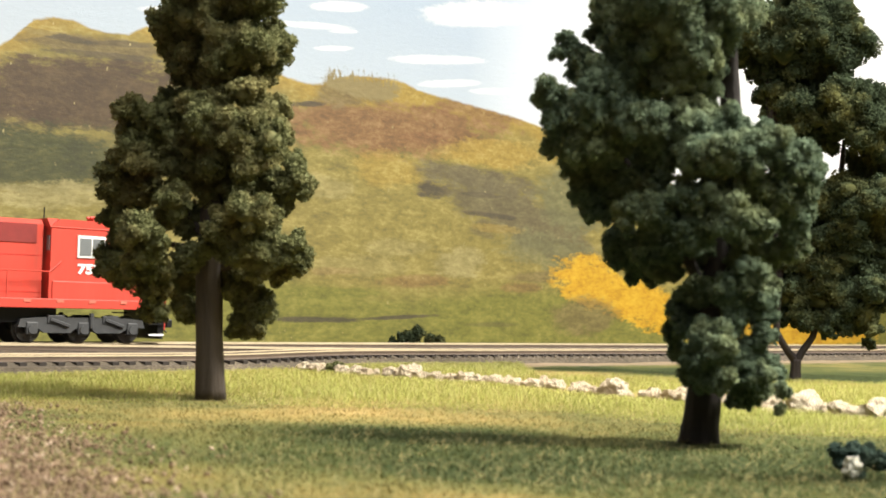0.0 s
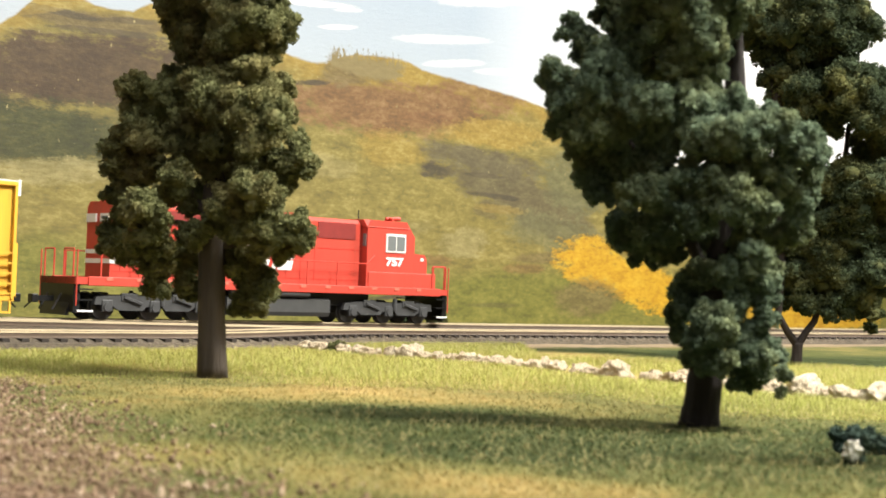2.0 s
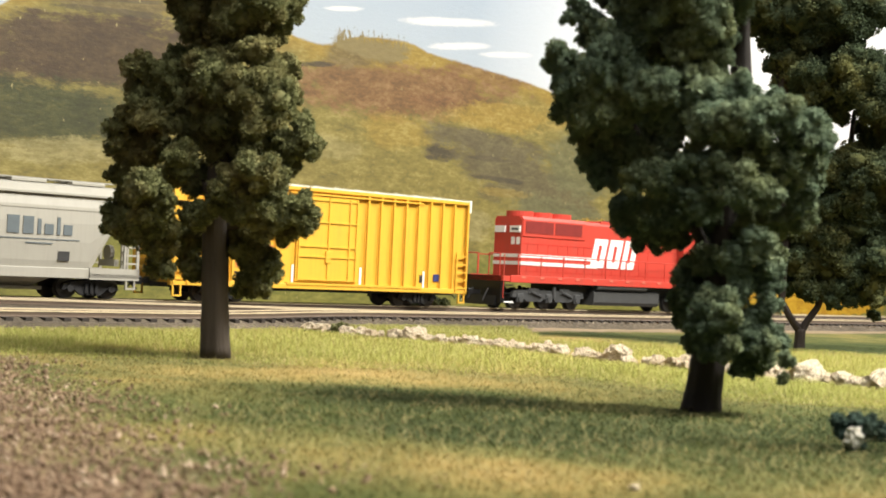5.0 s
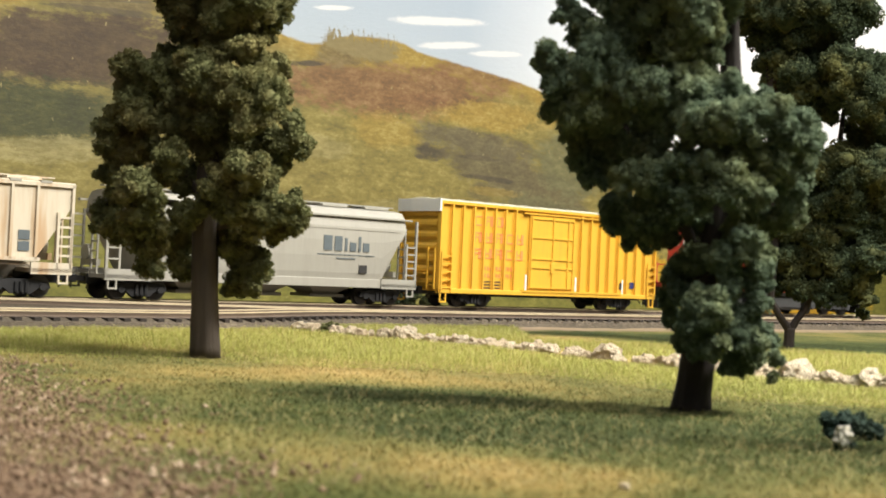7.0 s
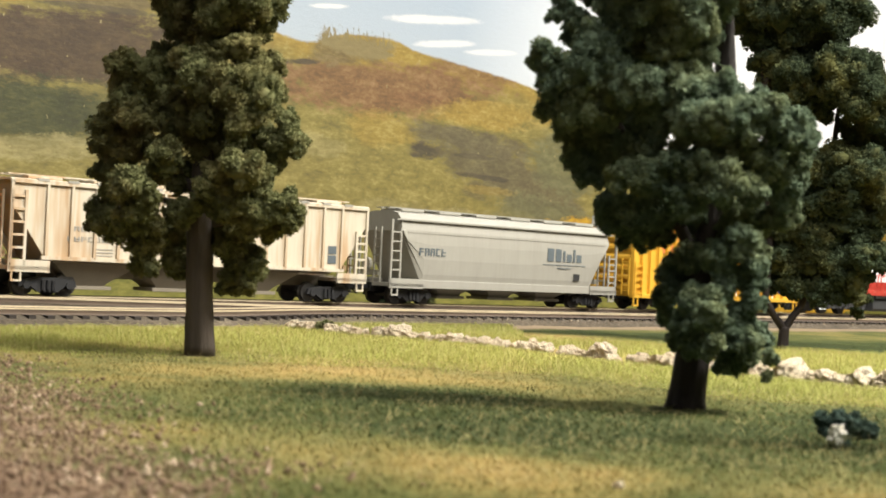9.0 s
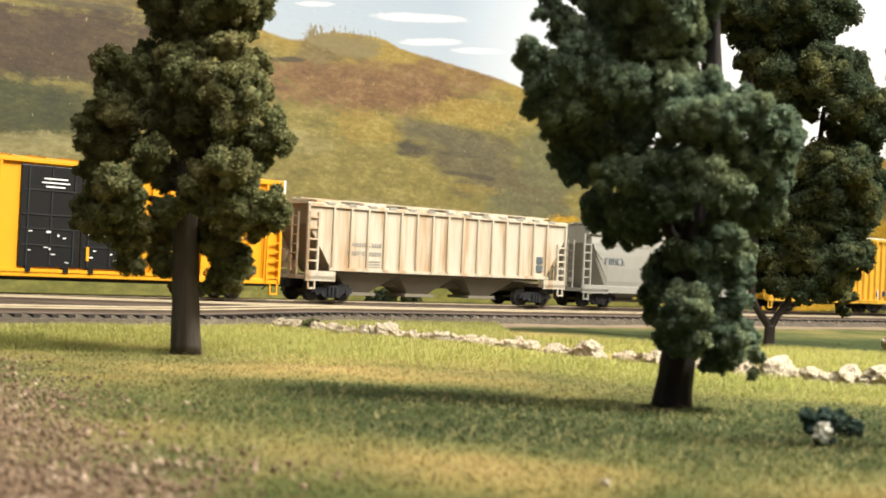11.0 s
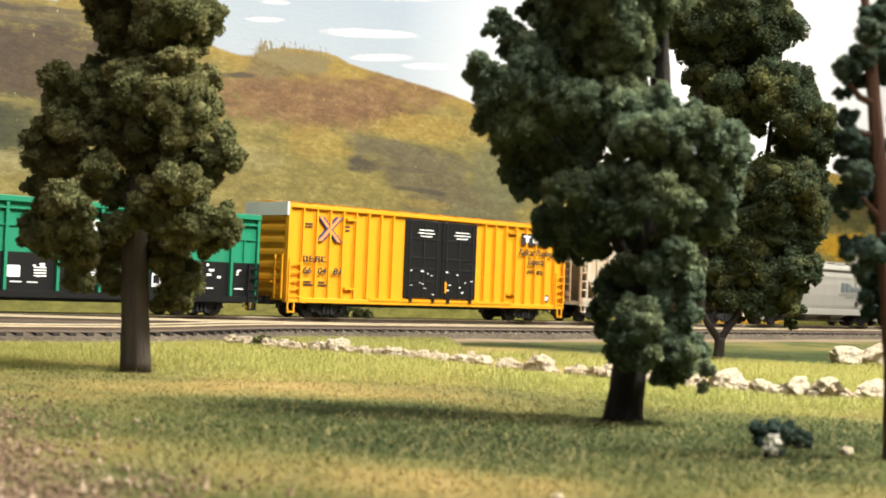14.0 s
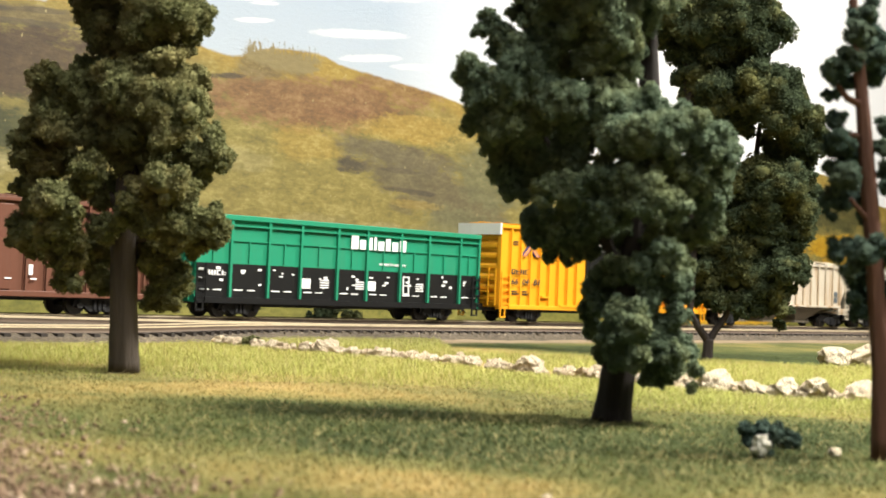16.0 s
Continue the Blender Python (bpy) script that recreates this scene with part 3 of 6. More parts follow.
# ---- trees ----
def limb(points, radii, rng, sides=18, rough=0.07):
    """A tapered, uneven stem through the points."""
    bm = bmesh.new()
    pts = [Vector(p) for p in points]
    fine, rad = [], []
    for i in range(len(pts) - 1):
        for k in range(4):
            f = k / 4
            fine.append(pts[i].lerp(pts[i + 1], f))
            rad.append(radii[i] * (1 - f) + radii[i + 1] * f)
    fine.append(pts[-1])
    rad.append(radii[-1])
    rings = []
    for i, (p, r) in enumerate(zip(fine, rad)):
        d = (fine[min(i + 1, len(fine) - 1)] - fine[max(i - 1, 0)]).normalized()
        u = d.cross(Vector((0.13, 1, 0.02))).normalized()
        v = d.cross(u)
        ring = []
        for k in range(sides):
            a = 2 * math.pi * k / sides
            q = r * (1 + rough * math.sin(3 * a + 1.3) + 0.8 * rough * math.sin(7 * a + 0.4 + 0.15 * i) + rough * rng.uniform(-0.5, 0.5))
            ring.append(bm.verts.new(p + u * (q * math.cos(a)) + v * (q * math.sin(a))))
        rings.append(ring)
    for a, b in zip(rings, rings[1:]):
        for k in range(sides):
            bm.faces.new((a[k], a[(k + 1) % sides], b[(k + 1) % sides], b[k]))
    bm.faces.new(rings[0][::-1])
    bm.faces.new(rings[-1])
    bmesh.ops.recalc_face_normals(bm, faces=bm.faces)
    sh = Shape()
    sh.bm.free()
    sh.bm = bm
    return sh


def crown_parts(base, clumps, depth, grain, rng, swell):
    """Foam foliage: clumps of smaller lumps, each with a torn, flaky skin. Places are relative to the trunk's base; the last number is nearer (-1) or farther (1)."""
    skin, size, core, core_size = [], [], [], []
    for cx, cz, cr, near in clumps:
        dy = (near + rng.uniform(-0.15, 0.15)) * depth
        k = 1 + dy / base[1]
        r = swell * cr / 1000 * k
        c = np.array([(base[0] + cx / 1000) * k - base[0], dy, EYE + (base[2] + cz / 1000 - EYE) * k - base[2]])
        m = int(16 + 8 * cr / (grain * 6000))
        dirs = rng.normal(size=(m, 3))
        dirs /= np.linalg.norm(dirs, axis=1)[:, None]
        lumps = c + dirs * (r * rng.uniform(0.35, 0.82, m))[:, None]
        lr = r * rng.uniform(0.16, 0.38, m)
        for q, s in zip(lumps, lr):
            n = int(11 * (s / grain) ** 2) + 12
            d = rng.normal(size=(n, 3))
            d /= np.linalg.norm(d, axis=1)[:, None]
            skin.append(q + d * (s * rng.uniform(0.70, 1.22, n))[:, None])
            size.append(grain * rng.uniform(0.4, 1.15, n))
        core.append(lumps)
        core_size.append(lr * 0.85)
        d = rng.normal(size=(20, 3))
        d /= np.linalg.norm(d, axis=1)[:, None]
        core.append(c + d * (r * 0.30 * rng.uniform(0.3, 1.0, 20))[:, None])
        core_size.append(np.full(20, r * 0.40))
    return np.concatenate(skin), np.concatenate(size), np.concatenate(core), np.concatenate(core_size)


def crown_mesh(name, base, clumps, depth, grain, rng, material, swell=1.0):
    a, b, c, d = crown_parts(base, clumps, depth, grain, rng, swell)
    skin = strew(name, a, b, material, rng, 0.5, kind="flake")
    core = strew(name, c, d, material, rng, 0.3)
    bm = bmesh.new()
    bm.from_mesh(skin)
    bm.from_mesh(core)
    bm.to_mesh(skin)
    bm.free()
    bpy.data.meshes.remove(core)
    return skin


def build_tree(name, label, base, stems, clumps, depth, grain, foliage, wood, seed, swell=1.17):
    rng = np.random.default_rng(seed)
    tree = tagged(new(name), label, "model tree", "trees on the layout")
    tree.matrix_world = pose(*base)
    for i, (pts, radii) in enumerate(stems):
        part("trunk" if i == 0 else "limb", limb([(a / 1000, b / 1000, c / 1000) for a, b, c in pts], [r / 1000 for r in radii], rng), wood, tree, smooth=True)
    part("crown", crown_mesh("crown", base, clumps, depth, grain, rng, foliage, swell), foliage, tree)
    return tree


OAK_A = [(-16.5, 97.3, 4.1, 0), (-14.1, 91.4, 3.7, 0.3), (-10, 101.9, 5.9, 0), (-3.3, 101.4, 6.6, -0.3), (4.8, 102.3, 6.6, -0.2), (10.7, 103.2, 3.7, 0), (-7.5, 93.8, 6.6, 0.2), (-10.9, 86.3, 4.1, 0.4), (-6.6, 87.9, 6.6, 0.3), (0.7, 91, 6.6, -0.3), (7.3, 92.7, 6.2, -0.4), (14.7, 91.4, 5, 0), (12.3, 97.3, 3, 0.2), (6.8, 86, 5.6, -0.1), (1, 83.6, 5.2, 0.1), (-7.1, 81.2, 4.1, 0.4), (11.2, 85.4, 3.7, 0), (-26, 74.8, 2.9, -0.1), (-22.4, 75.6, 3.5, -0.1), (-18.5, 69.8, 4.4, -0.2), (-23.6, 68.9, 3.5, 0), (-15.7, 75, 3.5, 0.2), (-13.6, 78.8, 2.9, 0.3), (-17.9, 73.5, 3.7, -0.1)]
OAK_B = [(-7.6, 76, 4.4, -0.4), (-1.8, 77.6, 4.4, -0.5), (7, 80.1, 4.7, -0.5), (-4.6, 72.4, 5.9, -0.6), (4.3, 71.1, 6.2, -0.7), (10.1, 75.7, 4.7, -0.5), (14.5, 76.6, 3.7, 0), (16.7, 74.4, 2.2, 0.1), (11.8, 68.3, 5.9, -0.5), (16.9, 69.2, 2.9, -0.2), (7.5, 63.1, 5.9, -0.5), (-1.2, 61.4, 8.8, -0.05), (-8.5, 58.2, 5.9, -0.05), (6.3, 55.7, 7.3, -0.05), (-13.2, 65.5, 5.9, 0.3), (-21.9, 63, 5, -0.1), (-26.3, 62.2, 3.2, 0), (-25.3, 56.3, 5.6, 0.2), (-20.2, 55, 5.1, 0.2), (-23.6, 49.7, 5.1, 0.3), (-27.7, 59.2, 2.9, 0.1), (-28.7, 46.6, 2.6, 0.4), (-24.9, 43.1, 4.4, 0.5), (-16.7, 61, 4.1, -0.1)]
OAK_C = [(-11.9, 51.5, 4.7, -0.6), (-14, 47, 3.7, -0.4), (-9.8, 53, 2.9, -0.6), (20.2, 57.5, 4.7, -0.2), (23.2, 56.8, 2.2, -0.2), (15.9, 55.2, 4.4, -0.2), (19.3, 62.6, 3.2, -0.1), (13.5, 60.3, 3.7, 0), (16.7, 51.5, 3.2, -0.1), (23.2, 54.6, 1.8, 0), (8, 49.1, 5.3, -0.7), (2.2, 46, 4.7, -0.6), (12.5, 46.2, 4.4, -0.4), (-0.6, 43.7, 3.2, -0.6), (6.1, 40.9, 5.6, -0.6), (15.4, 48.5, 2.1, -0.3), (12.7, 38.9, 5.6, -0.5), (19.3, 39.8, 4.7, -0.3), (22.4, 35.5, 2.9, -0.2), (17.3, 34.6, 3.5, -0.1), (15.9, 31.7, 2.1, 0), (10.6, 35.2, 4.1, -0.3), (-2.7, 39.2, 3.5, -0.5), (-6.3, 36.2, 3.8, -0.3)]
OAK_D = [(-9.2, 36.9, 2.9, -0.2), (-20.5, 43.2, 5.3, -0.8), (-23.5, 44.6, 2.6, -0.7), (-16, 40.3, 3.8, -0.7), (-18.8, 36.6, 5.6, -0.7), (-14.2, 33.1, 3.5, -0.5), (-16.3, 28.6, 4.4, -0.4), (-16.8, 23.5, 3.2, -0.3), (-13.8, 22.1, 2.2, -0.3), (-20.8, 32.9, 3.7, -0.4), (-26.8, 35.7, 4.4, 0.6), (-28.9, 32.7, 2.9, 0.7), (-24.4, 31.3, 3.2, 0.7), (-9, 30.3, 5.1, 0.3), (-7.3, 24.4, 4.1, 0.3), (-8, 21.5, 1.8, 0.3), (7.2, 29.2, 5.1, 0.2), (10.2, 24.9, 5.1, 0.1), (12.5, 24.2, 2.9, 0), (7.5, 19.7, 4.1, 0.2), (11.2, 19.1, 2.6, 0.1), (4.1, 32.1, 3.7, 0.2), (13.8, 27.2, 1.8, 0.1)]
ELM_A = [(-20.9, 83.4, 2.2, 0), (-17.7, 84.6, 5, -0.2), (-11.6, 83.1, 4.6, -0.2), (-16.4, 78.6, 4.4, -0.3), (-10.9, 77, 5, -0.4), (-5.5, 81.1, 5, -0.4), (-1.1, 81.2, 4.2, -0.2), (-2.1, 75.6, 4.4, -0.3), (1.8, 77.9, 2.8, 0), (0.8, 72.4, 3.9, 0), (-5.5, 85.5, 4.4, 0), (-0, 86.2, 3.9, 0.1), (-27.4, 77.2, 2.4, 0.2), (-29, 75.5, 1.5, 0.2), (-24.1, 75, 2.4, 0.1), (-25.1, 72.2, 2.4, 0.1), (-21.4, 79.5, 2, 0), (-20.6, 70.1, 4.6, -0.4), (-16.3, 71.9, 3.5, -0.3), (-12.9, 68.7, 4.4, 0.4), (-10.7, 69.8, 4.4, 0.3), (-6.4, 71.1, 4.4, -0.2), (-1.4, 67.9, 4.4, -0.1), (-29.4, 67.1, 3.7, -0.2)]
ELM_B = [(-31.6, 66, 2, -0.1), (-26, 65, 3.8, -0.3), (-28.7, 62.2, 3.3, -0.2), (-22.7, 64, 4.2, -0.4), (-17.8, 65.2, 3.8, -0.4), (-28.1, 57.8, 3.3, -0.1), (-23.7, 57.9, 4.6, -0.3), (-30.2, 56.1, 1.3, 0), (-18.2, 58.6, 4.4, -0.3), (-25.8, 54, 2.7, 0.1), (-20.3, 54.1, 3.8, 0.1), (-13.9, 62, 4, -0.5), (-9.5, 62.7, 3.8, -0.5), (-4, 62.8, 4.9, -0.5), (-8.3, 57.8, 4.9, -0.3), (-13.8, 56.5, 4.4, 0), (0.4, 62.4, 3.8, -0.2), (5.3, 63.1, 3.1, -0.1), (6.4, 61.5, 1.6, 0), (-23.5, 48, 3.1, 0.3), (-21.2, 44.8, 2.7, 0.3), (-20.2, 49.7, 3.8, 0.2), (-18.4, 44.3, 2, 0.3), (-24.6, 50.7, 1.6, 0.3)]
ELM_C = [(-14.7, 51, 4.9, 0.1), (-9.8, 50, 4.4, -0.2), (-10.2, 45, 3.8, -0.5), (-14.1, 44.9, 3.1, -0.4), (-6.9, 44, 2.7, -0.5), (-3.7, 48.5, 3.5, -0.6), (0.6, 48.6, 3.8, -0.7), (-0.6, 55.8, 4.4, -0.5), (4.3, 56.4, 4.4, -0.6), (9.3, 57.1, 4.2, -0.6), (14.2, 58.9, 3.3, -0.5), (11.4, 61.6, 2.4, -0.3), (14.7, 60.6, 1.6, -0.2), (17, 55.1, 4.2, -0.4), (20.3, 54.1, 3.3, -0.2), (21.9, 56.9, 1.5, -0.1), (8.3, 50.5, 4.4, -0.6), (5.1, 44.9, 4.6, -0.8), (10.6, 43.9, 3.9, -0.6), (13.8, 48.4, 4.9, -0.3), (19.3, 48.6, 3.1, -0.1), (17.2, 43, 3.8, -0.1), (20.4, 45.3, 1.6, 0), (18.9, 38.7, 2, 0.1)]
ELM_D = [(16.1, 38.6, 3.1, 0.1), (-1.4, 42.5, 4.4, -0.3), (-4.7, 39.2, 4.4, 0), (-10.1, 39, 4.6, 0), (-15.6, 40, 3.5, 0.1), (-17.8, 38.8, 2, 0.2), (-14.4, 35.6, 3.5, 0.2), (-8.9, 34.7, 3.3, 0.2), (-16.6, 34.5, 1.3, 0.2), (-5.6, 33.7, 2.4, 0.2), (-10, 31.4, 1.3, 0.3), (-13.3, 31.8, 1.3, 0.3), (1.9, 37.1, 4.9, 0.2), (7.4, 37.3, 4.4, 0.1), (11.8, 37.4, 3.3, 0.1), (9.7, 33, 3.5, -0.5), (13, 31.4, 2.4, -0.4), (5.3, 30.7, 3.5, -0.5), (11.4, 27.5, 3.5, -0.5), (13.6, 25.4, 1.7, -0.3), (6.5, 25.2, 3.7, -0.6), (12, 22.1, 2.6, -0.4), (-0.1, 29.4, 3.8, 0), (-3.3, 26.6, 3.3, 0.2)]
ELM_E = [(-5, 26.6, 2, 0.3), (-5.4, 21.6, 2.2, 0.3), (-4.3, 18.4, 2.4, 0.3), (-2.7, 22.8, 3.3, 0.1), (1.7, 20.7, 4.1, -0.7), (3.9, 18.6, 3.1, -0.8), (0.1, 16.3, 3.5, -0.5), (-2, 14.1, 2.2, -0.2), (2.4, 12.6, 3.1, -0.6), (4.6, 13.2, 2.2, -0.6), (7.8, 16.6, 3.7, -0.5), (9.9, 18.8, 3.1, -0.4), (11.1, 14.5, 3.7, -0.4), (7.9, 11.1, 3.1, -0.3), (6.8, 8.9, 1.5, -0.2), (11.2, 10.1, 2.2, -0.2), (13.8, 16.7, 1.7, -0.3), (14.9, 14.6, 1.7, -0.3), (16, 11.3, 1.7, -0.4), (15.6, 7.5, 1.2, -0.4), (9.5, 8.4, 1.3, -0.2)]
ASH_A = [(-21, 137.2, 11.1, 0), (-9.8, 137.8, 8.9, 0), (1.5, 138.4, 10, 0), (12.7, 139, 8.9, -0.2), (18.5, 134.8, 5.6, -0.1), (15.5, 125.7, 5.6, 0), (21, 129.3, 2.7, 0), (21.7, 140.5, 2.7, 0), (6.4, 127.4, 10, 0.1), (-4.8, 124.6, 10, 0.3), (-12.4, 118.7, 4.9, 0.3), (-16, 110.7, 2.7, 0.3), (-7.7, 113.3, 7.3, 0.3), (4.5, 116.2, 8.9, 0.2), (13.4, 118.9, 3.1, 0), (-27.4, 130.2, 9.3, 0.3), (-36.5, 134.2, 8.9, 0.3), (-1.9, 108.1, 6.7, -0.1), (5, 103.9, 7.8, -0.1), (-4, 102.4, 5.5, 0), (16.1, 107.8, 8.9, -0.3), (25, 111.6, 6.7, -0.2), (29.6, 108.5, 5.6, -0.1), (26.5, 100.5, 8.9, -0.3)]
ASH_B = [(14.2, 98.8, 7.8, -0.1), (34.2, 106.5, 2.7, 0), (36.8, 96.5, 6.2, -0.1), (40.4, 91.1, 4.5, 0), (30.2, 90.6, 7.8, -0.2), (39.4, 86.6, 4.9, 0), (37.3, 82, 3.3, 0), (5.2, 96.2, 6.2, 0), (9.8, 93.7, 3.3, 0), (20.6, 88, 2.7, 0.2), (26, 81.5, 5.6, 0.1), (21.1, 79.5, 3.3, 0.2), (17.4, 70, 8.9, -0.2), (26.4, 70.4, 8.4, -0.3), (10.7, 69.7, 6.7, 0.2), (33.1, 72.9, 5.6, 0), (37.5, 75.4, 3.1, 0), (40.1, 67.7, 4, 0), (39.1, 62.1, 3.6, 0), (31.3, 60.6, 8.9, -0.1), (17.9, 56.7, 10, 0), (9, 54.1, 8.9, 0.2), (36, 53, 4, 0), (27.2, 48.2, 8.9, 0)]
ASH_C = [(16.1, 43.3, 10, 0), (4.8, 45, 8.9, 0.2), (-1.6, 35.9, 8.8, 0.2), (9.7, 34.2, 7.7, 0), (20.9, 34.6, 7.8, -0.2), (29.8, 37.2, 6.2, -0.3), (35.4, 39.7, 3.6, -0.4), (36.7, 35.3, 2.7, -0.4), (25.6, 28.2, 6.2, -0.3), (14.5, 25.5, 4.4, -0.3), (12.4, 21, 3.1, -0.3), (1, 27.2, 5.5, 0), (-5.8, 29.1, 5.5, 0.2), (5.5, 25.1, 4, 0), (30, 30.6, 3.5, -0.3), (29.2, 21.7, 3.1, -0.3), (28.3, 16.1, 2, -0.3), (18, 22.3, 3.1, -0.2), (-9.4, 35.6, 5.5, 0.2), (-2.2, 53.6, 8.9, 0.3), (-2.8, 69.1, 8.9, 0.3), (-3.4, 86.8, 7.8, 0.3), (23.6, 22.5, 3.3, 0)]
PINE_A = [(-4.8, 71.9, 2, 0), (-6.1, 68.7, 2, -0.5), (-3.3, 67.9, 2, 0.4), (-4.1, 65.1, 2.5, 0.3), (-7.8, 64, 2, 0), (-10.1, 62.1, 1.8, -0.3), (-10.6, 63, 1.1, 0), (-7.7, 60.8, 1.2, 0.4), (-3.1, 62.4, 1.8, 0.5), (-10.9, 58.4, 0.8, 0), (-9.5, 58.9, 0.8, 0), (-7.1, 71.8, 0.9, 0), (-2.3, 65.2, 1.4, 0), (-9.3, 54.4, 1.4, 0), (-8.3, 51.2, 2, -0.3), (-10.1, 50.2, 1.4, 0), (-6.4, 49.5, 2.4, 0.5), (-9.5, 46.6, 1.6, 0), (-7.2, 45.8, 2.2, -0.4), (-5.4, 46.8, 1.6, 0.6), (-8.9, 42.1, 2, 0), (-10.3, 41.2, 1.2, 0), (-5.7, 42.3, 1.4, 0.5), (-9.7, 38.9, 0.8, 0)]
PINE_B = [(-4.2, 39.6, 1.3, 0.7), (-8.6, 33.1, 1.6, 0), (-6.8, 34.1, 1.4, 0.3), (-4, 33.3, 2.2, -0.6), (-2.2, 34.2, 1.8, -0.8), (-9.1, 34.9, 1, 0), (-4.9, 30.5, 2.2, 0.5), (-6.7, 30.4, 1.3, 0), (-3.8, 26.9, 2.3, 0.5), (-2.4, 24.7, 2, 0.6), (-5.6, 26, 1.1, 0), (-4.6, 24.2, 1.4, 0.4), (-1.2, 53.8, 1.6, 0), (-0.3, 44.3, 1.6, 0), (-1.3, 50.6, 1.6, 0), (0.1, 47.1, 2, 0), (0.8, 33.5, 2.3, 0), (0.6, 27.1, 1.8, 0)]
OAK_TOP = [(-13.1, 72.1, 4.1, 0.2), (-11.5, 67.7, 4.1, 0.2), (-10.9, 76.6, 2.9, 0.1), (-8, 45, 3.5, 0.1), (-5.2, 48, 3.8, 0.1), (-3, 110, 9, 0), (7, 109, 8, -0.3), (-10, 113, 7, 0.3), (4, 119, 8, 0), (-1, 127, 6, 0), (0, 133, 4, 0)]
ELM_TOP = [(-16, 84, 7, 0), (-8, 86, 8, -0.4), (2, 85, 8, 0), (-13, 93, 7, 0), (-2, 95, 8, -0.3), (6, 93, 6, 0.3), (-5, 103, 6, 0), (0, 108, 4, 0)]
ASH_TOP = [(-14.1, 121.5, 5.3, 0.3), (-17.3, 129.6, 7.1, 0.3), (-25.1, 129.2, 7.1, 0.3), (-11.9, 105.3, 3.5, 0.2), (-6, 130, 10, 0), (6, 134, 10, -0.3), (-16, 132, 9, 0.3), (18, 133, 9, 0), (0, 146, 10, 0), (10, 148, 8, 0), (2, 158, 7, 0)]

FOAM_OLIVE = foam("olive_green_foam", (0.071, 0.079, 0.037), (0.240, 0.247, 0.110), (0.307, 0.267, 0.118))
FOAM_DEEP = foam("blue_green_foam", (0.060, 0.091, 0.061), (0.220, 0.281, 0.185), (0.246, 0.264, 0.126))
FOAM_ASH = foam("dark_green_foam", (0.024, 0.038, 0.023), (0.081, 0.103, 0.055), (0.155, 0.149, 0.052))
FOAM_PINE = foam("teal_green_foam", (0.034, 0.058, 0.047), (0.104, 0.151, 0.125), (0.126, 0.151, 0.092))
BARK_GREY = bark("grey_brown_bark", (0.060, 0.045, 0.034))
BARK_DARK = bark("dark_brown_bark", (0.015, 0.009, 0.007))
BARK_RED = bark("red_brown_bark", (0.115, 0.048, 0.030))


